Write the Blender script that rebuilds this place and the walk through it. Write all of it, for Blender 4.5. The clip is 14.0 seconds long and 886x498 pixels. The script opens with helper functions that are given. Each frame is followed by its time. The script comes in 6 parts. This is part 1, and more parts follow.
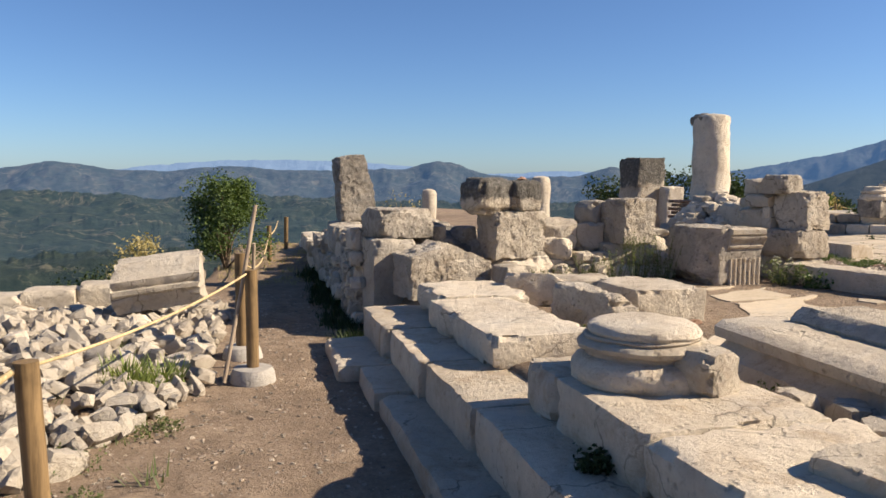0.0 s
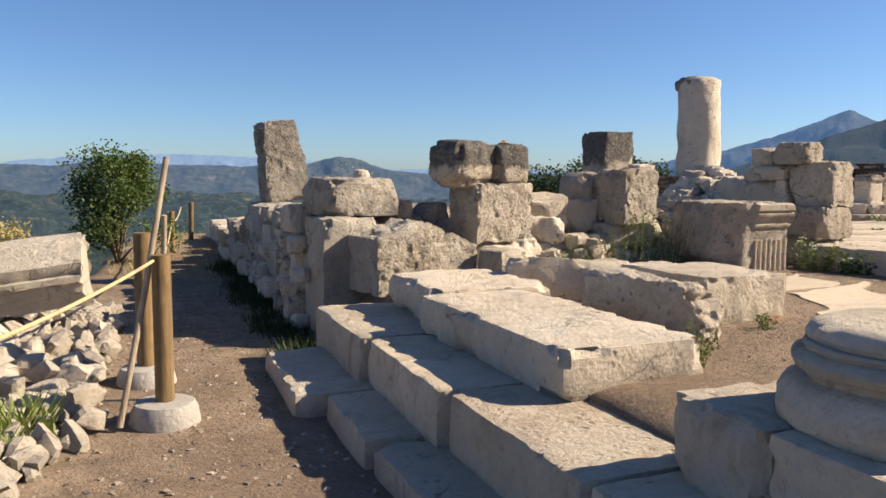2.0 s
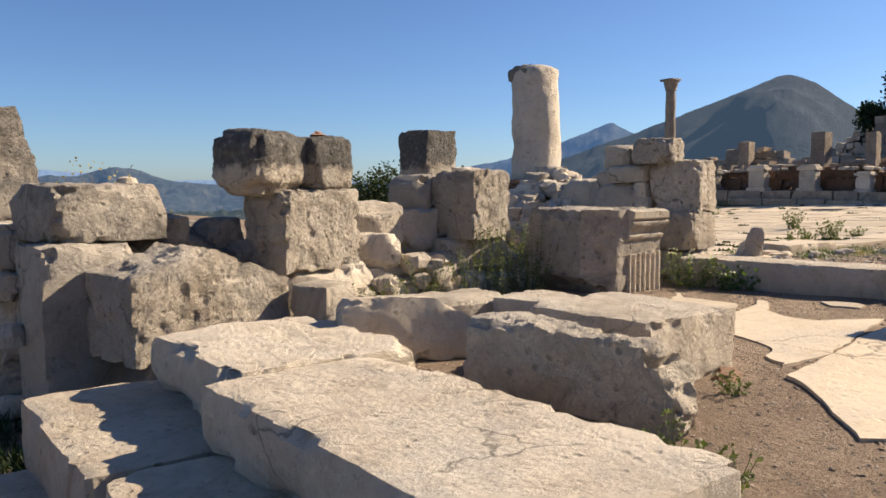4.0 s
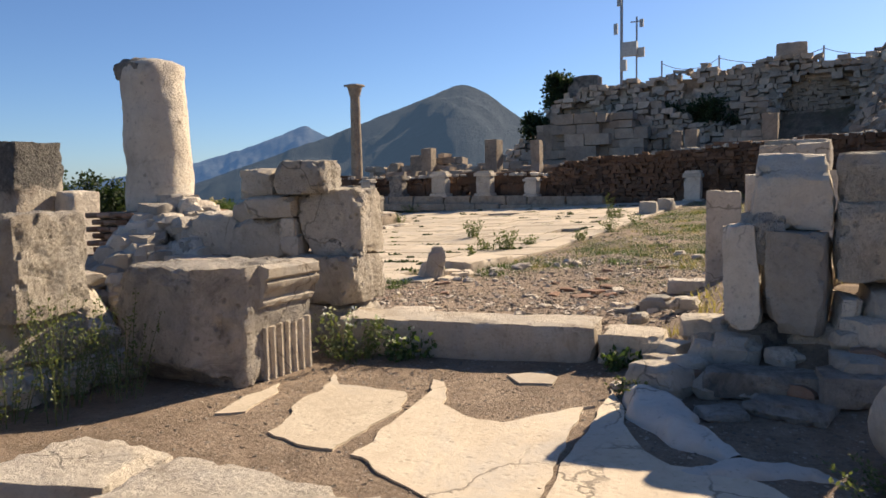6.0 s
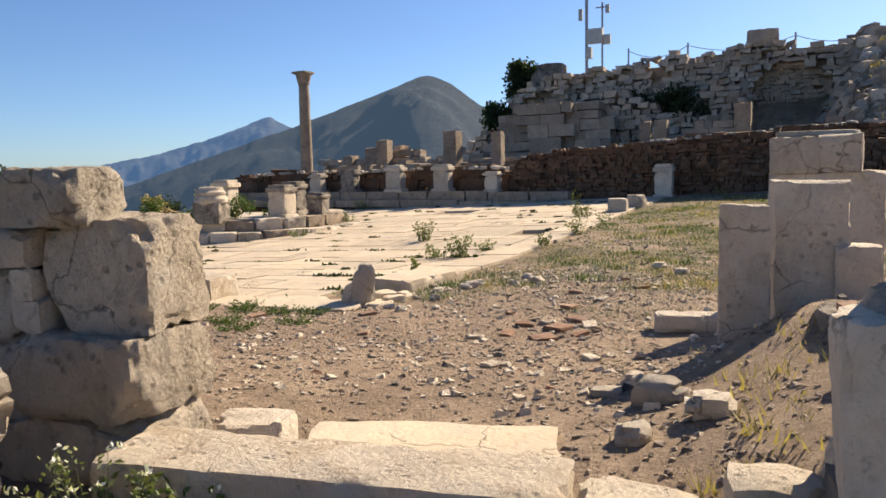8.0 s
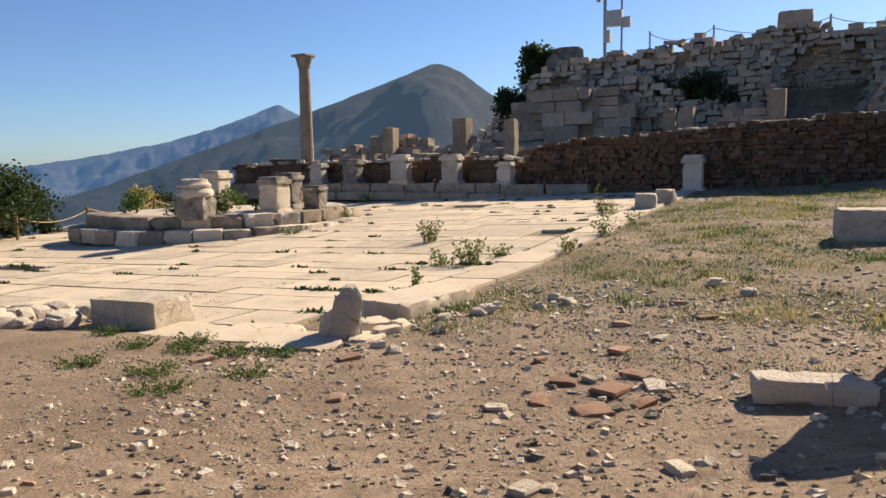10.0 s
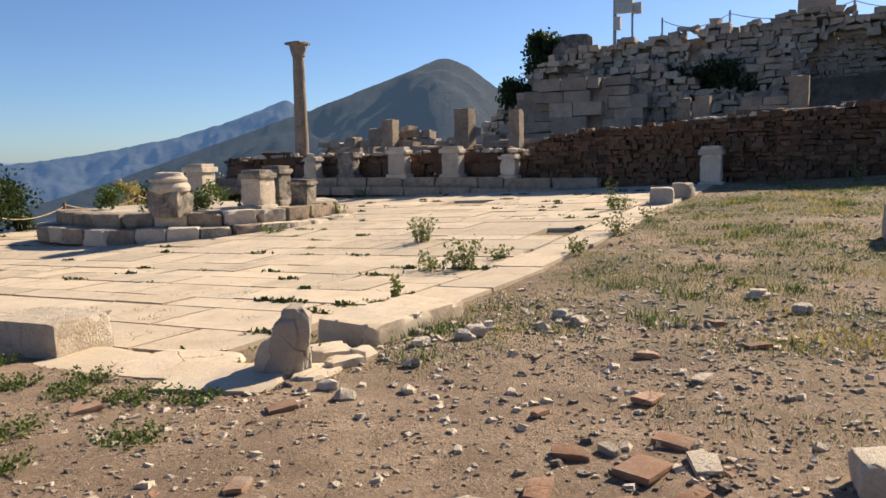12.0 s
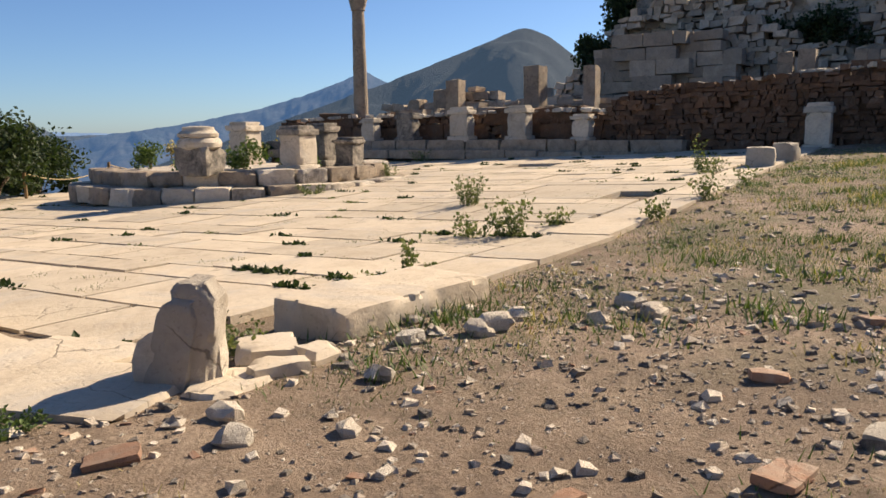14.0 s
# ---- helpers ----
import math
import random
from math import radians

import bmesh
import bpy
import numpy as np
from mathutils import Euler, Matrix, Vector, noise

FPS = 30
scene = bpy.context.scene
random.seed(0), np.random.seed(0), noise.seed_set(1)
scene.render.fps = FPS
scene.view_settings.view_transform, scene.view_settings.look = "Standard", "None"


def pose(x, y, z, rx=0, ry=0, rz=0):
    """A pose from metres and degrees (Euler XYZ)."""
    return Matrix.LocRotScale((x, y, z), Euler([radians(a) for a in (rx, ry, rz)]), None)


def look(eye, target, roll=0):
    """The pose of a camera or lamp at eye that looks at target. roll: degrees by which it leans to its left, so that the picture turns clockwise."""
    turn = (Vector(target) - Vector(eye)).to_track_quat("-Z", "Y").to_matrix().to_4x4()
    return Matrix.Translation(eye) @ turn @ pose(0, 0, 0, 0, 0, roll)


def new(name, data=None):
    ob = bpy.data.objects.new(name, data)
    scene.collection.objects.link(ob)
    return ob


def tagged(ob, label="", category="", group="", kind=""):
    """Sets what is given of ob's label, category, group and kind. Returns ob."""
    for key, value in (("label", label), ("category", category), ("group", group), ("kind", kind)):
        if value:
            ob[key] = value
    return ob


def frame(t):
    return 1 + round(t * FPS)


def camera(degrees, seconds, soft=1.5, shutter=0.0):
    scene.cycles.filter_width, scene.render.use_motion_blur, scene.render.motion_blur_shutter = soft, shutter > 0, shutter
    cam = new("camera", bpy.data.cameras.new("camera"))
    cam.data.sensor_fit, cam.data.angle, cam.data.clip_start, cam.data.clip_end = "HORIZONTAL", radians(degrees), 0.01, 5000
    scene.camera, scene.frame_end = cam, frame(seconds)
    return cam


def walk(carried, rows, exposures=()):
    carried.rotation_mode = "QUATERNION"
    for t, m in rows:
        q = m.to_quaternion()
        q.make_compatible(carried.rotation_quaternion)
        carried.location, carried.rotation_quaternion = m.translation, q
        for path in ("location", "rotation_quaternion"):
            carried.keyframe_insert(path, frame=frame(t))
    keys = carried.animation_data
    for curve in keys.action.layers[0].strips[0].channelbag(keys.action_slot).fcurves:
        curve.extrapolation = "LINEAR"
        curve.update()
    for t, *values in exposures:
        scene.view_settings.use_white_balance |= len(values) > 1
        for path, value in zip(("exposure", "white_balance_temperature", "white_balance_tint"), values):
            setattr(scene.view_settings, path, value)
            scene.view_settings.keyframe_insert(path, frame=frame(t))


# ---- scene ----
cam = camera(60.9, 14.0, soft=1.6)
METRES, EYE, TILT, LEAN, TURN = 15.5, 1.8, 0.0, 0.0, -14.3
ROWS = [
    (0.0, 0.0, 0.0, 0.0, 0.02, -5.39, -0.24),
    (0.5, -0.0098, 0.019, -0.0057, -2.06, -5.5, -0.43),
    (1.0, -0.0196, 0.0523, -0.0197, -4.94, -5.69, -0.5),
    (1.5, -0.0347, 0.0967, -0.021, -6.58, -5.87, -0.62),
    (2.0, -0.0405, 0.1336, -0.0219, -7.36, -5.66, -0.42),
    (4.5, -0.0044, 0.2902, -0.0254, -30.08, -4.93, 0.6),
    (5.0, 0.022, 0.3112, -0.0222, -37.3, -5.05, 1.01),
    (5.5, 0.0458, 0.3317, -0.0178, -41.35, -4.98, 0.98),
    (6.0, 0.0728, 0.3508, -0.0088, -45.6, -4.96, 1.03),
    (6.5, 0.1042, 0.3706, -0.0029, -47.63, -4.92, 1.15),
    (7.0, 0.1363, 0.3926, -0.0019, -48.11, -4.84, 1.17),
    (7.5, 0.1708, 0.4158, -0.0023, -48.16, -4.95, 1.15),
    (8.0, 0.2094, 0.4395, -0.0004, -48.19, -5.66, 1.19),
    (10.5, 0.3426, 0.5615, 0.0068, -47.33, -6.48, 0.88),
    (11.0, 0.363, 0.5803, 0.0091, -47.14, -6.47, 0.88),
    (11.5, 0.3927, 0.5934, 0.0025, -47.03, -6.71, 1.0),
    (12.0, 0.4203, 0.6039, -0.0016, -46.9, -6.85, 1.08),
    (12.5, 0.4476, 0.6182, -0.0185, -46.0, -7.23, 1.02),
    (13.0, 0.4802, 0.6414, -0.0283, -41.44, -7.87, 0.85),
    (13.5, 0.5169, 0.6651, -0.0282, -39.75, -8.52, 0.79),
    (14.0, 0.549, 0.6857, -0.0292, -41.04, -8.83, 0.83),
]
walk(cam, [(t, pose(0, 0, EYE, TILT, LEAN, TURN) @ pose(METRES * x, METRES * y, METRES * z, 90 + pitch, roll, yaw)) for t, x, y, z, yaw, pitch, roll in ROWS],
     exposures=[(0.0, 0.88, 6750, 11), (1.0, 0.93, 6800, 11), (2.2, 0.97, 6850, 11), (4.5, 0.88, 6850, 12), (6.0, 0.9, 6950, 12), (7.0, 1.03, 7000, 12), (8.0, 1.03, 7050, 12), (10.5, 0.9, 6950, 12), (14.0, 0.9, 7000, 12)])

# ---- world, sun ----
SUN_ELEV, SUN_AZ = radians(33.5), radians(-17.0)
world = bpy.data.worlds.new("sky")
scene.world = world
world.use_nodes = True
wn = world.node_tree.nodes
sky = wn.new("ShaderNodeTexSky")
sky.sky_type = "NISHITA"
sky.sun_disc = False
sky.sun_elevation = SUN_ELEV
sky.sun_rotation = radians(90.0) - SUN_AZ
sky.altitude = 1500.0
sky.air_density, sky.dust_density, sky.ozone_density = 1.0, 1.3, 6.0
wn["Background"].inputs["Strength"].default_value = 0.065
sky_mix = wn.new("ShaderNodeMix")
sky_mix.data_type, sky_mix.blend_type = "RGBA", "MULTIPLY"
sky_mix.inputs[0].default_value = 1.0
sky_mix.inputs[7].default_value = (0.88, 0.98, 1.1, 1)
world.node_tree.links.new(sky.outputs["Color"], sky_mix.inputs[6])
world.node_tree.links.new(sky_mix.outputs[2], wn["Background"].inputs["Color"])
sun_data = bpy.data.lights.new("sun", "SUN")
sun_data.energy, sun_data.angle, sun_data.color = 5.0, radians(0.5), (1.0, 0.87, 0.69)
sun = new("sun", sun_data)
sun_dir = Vector((math.cos(SUN_ELEV) * math.cos(SUN_AZ), math.cos(SUN_ELEV) * math.sin(SUN_AZ), math.sin(SUN_ELEV)))
sun.matrix_world = look(sun_dir * 50, (0, 0, 0))

# ---- materials ----


def ramp(nt, src_out, stops):
    r = nt.nodes.new("ShaderNodeValToRGB")
    els = r.color_ramp.elements
    while len(els) < len(stops):
        els.new(0.5)
    for e, (pos, col) in zip(els, stops):
        e.position, e.color = pos, (*col, 1)
    nt.links.new(src_out, r.inputs["Fac"])
    return r.outputs["Color"]


def noise_tex(nt, vec, scale, detail=6.0, rough=0.6, distort=0.0):
    n = nt.nodes.new("ShaderNodeTexNoise")
    n.inputs["Scale"].default_value, n.inputs["Detail"].default_value = scale, detail
    n.inputs["Roughness"].default_value, n.inputs["Distortion"].default_value = rough, distort
    nt.links.new(vec, n.inputs["Vector"])
    return n.outputs["Fac"]


def voro_tex(nt, vec, scale, feature="F1"):
    n = nt.nodes.new("ShaderNodeTexVoronoi")
    n.feature = feature
    n.inputs["Scale"].default_value = scale
    nt.links.new(vec, n.inputs["Vector"])
    return n.outputs["Distance"]


def mixc(nt, fac, a, b, mode="MIX"):
    m = nt.nodes.new("ShaderNodeMix")
    m.data_type, m.blend_type = "RGBA", mode
    if isinstance(fac, float):
        m.inputs[0].default_value = fac
    else:
        nt.links.new(fac, m.inputs[0])
    for sock, v in ((m.inputs[6], a), (m.inputs[7], b)):
        if isinstance(v, tuple):
            sock.default_value = (*v, 1)
        else:
            nt.links.new(v, sock)
    return m.outputs[2]


def mathn(nt, op, a, b):
    m = nt.nodes.new("ShaderNodeMath")
    m.operation = op
    for sock, v in ((m.inputs[0], a), (m.inputs[1], b)):
        if isinstance(v, (int, float)):
            sock.default_value = v
        else:
            nt.links.new(v, sock)
    return m.outputs[0]


def bumps(nt, bsdf, layers):
    prev = None
    for height, strength, dist in layers:
        b = nt.nodes.new("ShaderNodeBump")
        b.inputs["Strength"].default_value, b.inputs["Distance"].default_value = strength, dist
        nt.links.new(height, b.inputs["Height"])
        if prev is not None:
            nt.links.new(prev, b.inputs["Normal"])
        prev = b.outputs["Normal"]
    nt.links.new(prev, bsdf.inputs["Normal"])


def base_mat(name, rough=0.9):
    m = bpy.data.materials.new(name)
    m.use_nodes = True
    nt = m.node_tree
    bsdf = nt.nodes["Principled BSDF"]
    bsdf.inputs["Roughness"].default_value = rough
    bsdf.inputs["Specular IOR Level"].default_value = 0.25
    geo = nt.nodes.new("ShaderNodeNewGeometry")
    return m, nt, bsdf, geo


def stone_mat(name, light, mid, dark, stain, stain_at=0.62, grain=1.0, pits=0.5, per_object=0.25, island=False, crust=0.0, tone=0.8):
    """Limestone: cloudy tone, mineral stains, dark lichen specks, pitted relief."""
    light, mid, dark, stain = (tuple(tone * c for c in k) for k in (light, mid, dark, stain))
    m, nt, bsdf, geo = base_mat(name)
    pos = geo.outputs["Position"]
    big = noise_tex(nt, pos, 1.7, 5, 0.6, 0.4)
    fine = noise_tex(nt, pos, 14, 8, 0.7)
    col = ramp(nt, big, [(0.3, dark), (0.48, mid), (0.68, light)])
    col = mixc(nt, 0.4, col, ramp(nt, fine, [(0.3, dark), (0.5, mid), (0.65, light)]))
    st = noise_tex(nt, pos, 3.1, 9, 0.75, 0.8)
    stf = ramp(nt, st, [(stain_at - 0.08, (0, 0, 0)), (stain_at + 0.1, (0.8, 0.8, 0.8))])
    col = mixc(nt, stf, col, stain)
    grey = ramp(nt, noise_tex(nt, pos, 0.9, 7, 0.7, 1.2), [(0.5, (0, 0, 0)), (0.68, (0.55, 0.55, 0.55))])
    col = mixc(nt, grey, col, tuple(sum(mid) / 3 * c for c in (0.92, 0.86, 0.78)))
    speck = ramp(nt, noise_tex(nt, pos, 30, 5, 0.7), [(0.58, (0, 0, 0)), (0.7, (0.55, 0.55, 0.55))])
    col = mixc(nt, speck, col, tuple(c * 0.45 for c in mid))
    holes = mathn(nt, "MULTIPLY", ramp(nt, voro_tex(nt, pos, 13), [(0.1, (1, 1, 1)), (0.26, (0, 0, 0))]), ramp(nt, noise_tex(nt, pos, 4.3, 4, 0.6), [(0.48 - 0.1 * (pits > 1), (0, 0, 0)), (0.6 - 0.1 * (pits > 1), (1, 1, 1))]))
    col = mixc(nt, mathn(nt, "MULTIPLY", holes, 0.55 * min(1.0, pits)), col, tuple(c * 0.4 for c in mid))
    if crust:
        # black lichen crust, grown on the upper part of the stone
        tc = nt.nodes.new("ShaderNodeTexCoord")
        sp = nt.nodes.new("ShaderNodeSeparateXYZ")
        nt.links.new(tc.outputs["Generated"], sp.inputs[0])
        reach = mathn(nt, "ADD", sp.outputs[2], mathn(nt, "MULTIPLY", noise_tex(nt, pos, 4.5, 7, 0.7, 0.5), 0.7))
        cf = ramp(nt, reach, [(crust, (0, 0, 0)), (min(1.0, crust + 0.1), (0.9, 0.9, 0.9))])
        patch = ramp(nt, noise_tex(nt, pos, 17, 6, 0.75), [(0.3, (0.05, 0.05, 0.048)), (0.55, (0.13, 0.125, 0.115)), (0.72, (0.4, 0.37, 0.32))])
        col = mixc(nt, cf, col, patch)
    # branching hairline cracks, only in some places
    wob = nt.nodes.new("ShaderNodeTexNoise")
    wob.inputs["Scale"].default_value, wob.inputs["Detail"].default_value = 3.5, 5
    nt.links.new(pos, wob.inputs["Vector"])
    warp = nt.nodes.new("ShaderNodeVectorMath")
    warp.operation = "MULTIPLY_ADD"
    nt.links.new(wob.outputs["Color"], warp.inputs[0])
    warp.inputs[1].default_value = (0.35, 0.35, 0.35)
    nt.links.new(pos, warp.inputs[2])
    crack = ramp(nt, voro_tex(nt, warp.outputs[0], 1.6, "DISTANCE_TO_EDGE"), [(0.003, (1, 1, 1)), (0.013, (0, 0, 0))])
    crack = mathn(nt, "MULTIPLY", crack, ramp(nt, noise_tex(nt, pos, 1.1, 3, 0.5), [(0.53, (0, 0, 0)), (0.6, (0.75, 0.75, 0.75))]))
    col = mixc(nt, crack, col, tuple(c * 0.3 for c in mid))
    info = nt.nodes.new("ShaderNodeObjectInfo")
    rnd = geo.outputs["Random Per Island"] if island else info.outputs["Random"]
    shade = ramp(nt, rnd, [(0.0, (1 - per_object,) * 3), (1.0, (1 + per_object * 0.35, 1 + per_object * 0.3, 1 + per_object * 0.22))])
    col = mixc(nt, 1.0, col, shade, "MULTIPLY")
    nt.links.new(col, bsdf.inputs["Base Color"])
    pit = ramp(nt, voro_tex(nt, pos, 21), [(0.03, (0, 0, 0)), (0.38, (1, 1, 1))])
    bumps(nt, bsdf, [(noise_tex(nt, pos, 6, 9, 0.75), min(1.0, 0.75 * grain), 0.07), (holes, min(1.0, 0.7 * pits), -0.03), (crack, 0.4, -0.015), (pit, 0.4 * pits, 0.02), (noise_tex(nt, pos, 50, 6, 0.75), min(1.0, 0.6 * grain), 0.014)])
    return m


LIME = stone_mat("limestone", (0.87, 0.785, 0.655), (0.75, 0.655, 0.525), (0.55, 0.465, 0.365), (0.45, 0.365, 0.27), 0.60, 1.0, 0.8)
MARBLE = stone_mat("smooth_limestone", (0.83, 0.735, 0.595), (0.72, 0.62, 0.485), (0.55, 0.455, 0.345), (0.46, 0.34, 0.225), 0.58, 0.85, 0.8)
ROUGH = stone_mat("rough_limestone", (0.87, 0.79, 0.665), (0.71, 0.62, 0.50), (0.47, 0.395, 0.31), (0.37, 0.305, 0.235), 0.57, 1.4, 1.2)
LICHEN = stone_mat("lichened_limestone", (0.66, 0.58, 0.48), (0.42, 0.37, 0.31), (0.18, 0.165, 0.15), (0.07, 0.068, 0.065), 0.51, 1.3, 1.0)
RUBBLE = stone_mat("rubble_limestone", (0.84, 0.77, 0.66), (0.74, 0.65, 0.53), (0.55, 0.47, 0.38), (0.46, 0.38, 0.3), 0.64, 0.9, 0.5, 0.45)
SLAB = stone_mat("paving_limestone", (0.76, 0.65, 0.49), (0.67, 0.56, 0.42), (0.53, 0.43, 0.31), (0.40, 0.32, 0.23), 0.64, 0.25, 0.3, 0.2)
CRUST = stone_mat("crusted_limestone", (0.86, 0.78, 0.65), (0.71, 0.615, 0.49), (0.5, 0.42, 0.33), (0.36, 0.295, 0.225), 0.58, 1.3, 1.1, crust=0.74)
CRUST_LIGHT = stone_mat("weathered_grey_limestone", (0.80, 0.71, 0.59), (0.60, 0.53, 0.44), (0.34, 0.30, 0.26), (0.15, 0.14, 0.125), 0.55, 1.4, 1.1)
BRICKY = stone_mat("brown_rubble", (0.30, 0.18, 0.115), (0.21, 0.12, 0.075), (0.12, 0.075, 0.05), (0.40, 0.33, 0.26), 0.63, 1.2, 0.8, 0.5, island=True)
GREYWALL = stone_mat("grey_masonry", (0.50, 0.42, 0.33), (0.37, 0.305, 0.24), (0.21, 0.175, 0.14), (0.16, 0.145, 0.13), 0.6, 1.2, 0.8, 0.4, island=True, tone=1.4)
TERRACOTTA = stone_mat("terracotta", (0.50, 0.30, 0.20), (0.40, 0.23, 0.15), (0.28, 0.17, 0.11), (0.44, 0.36, 0.28), 0.54, 0.6, 0.3, 0.4)
BROWNSTONE = stone_mat("brown_weathered_limestone", (0.60, 0.49, 0.37), (0.46, 0.365, 0.27), (0.28, 0.22, 0.165), (0.2, 0.165, 0.13), 0.56, 1.0, 0.8)
LEDGE = stone_mat("eroded_ledge", (0.80, 0.75, 0.66), (0.72, 0.66, 0.57), (0.6, 0.54, 0.45), (0.46, 0.4, 0.32), 0.68, 0.3, 0.2)
PALEWALL = stone_mat("ashlar", (0.49, 0.41, 0.32), (0.375, 0.31, 0.24), (0.23, 0.19, 0.15), (0.22, 0.19, 0.165), 0.6, 0.8, 0.5, 0.3, island=True, tone=1.0)
CONCRETE = stone_mat("concrete", (0.55, 0.52, 0.47), (0.46, 0.43, 0.39), (0.36, 0.34, 0.31), (0.3, 0.28, 0.25), 0.68, 0.4, 0.5)


def wood_mat(name, a, b, scale=30):
    m, nt, bsdf, geo = base_mat(name, 0.75)
    tc = nt.nodes.new("ShaderNodeTexCoord")
    mp = nt.nodes.new("ShaderNodeMapping")
    mp.inputs["Scale"].default_value = (1, 1, 0.08)
    nt.links.new(tc.outputs["Object"], mp.inputs["Vector"])
    grain = noise_tex(nt, mp.outputs["Vector"], scale, 8, 0.65, 0.5)
    col = ramp(nt, grain, [(0.35, b), (0.62, a)])
    col = mixc(nt, ramp(nt, noise_tex(nt, geo.outputs["Position"], 6), [(0.5, (0, 0, 0)), (0.75, (0.5, 0.5, 0.5))]), col, tuple(c * 0.5 for c in b))
    nt.links.new(col, bsdf.inputs["Base Color"])
    bumps(nt, bsdf, [(grain, 0.5, 0.01)])
    return m


WOOD = wood_mat("post_wood", (0.25, 0.165, 0.08), (0.13, 0.085, 0.042))
GREYWOOD = wood_mat("weathered_wood", (0.42, 0.34, 0.25), (0.25, 0.19, 0.14))
ROPE = wood_mat("rope_fibre", (0.62, 0.48, 0.27), (0.42, 0.31, 0.16), 60)


def leaf_mat(name, a, b):
    m, nt, bsdf, geo = base_mat(name, 0.6)
    col = ramp(nt, geo.outputs["Random Per Island"], [(0.0, a), (1.0, b)])
    nt.links.new(col, bsdf.inputs["Base Color"])
    tr = nt.nodes.new("ShaderNodeBsdfTranslucent")
    nt.links.new(mixc(nt, 1.0, col, (1.3, 1.4, 0.6), "MULTIPLY"), tr.inputs["Color"])
    mx = nt.nodes.new("ShaderNodeMixShader")
    mx.inputs[0].default_value = 0.25
    nt.links.new(bsdf.outputs[0], mx.inputs[1])
    nt.links.new(tr.outputs[0], mx.inputs[2])
    nt.links.new(mx.outputs[0], nt.nodes["Material Output"].inputs["Surface"])
    return m


LEAF = leaf_mat("green_leaf", (0.045, 0.075, 0.025), (0.12, 0.17, 0.05))
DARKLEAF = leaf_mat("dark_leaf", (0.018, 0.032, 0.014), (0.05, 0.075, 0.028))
WEED = leaf_mat("weed_leaf", (0.085, 0.11, 0.045), (0.19, 0.21, 0.09))
FERN = leaf_mat("bright_leaf", (0.14, 0.19, 0.05), (0.27, 0.30, 0.10))
DRY = leaf_mat("dry_grass", (0.30, 0.24, 0.10), (0.46, 0.38, 0.18))
BLOSSOM = leaf_mat("white_flower", (0.6, 0.6, 0.55), (0.8, 0.8, 0.75))
BARK = wood_mat("bark", (0.2, 0.15, 0.1), (0.09, 0.065, 0.045))


def metal_mat(name, col, rough=0.5):
    m, nt, bsdf, geo = base_mat(name, rough)
    n = noise_tex(nt, geo.outputs["Position"], 9)
    nt.links.new(ramp(nt, n, [(0.3, tuple(c * 0.75 for c in col)), (0.7, col)]), bsdf.inputs["Base Color"])
    bsdf.inputs["Metallic"].default_value = 0.6
    return m


STEEL = metal_mat("galvanised_steel", (0.35, 0.35, 0.36))
GREYPLASTIC = metal_mat("painted_box", (0.5, 0.5, 0.48), 0.6)


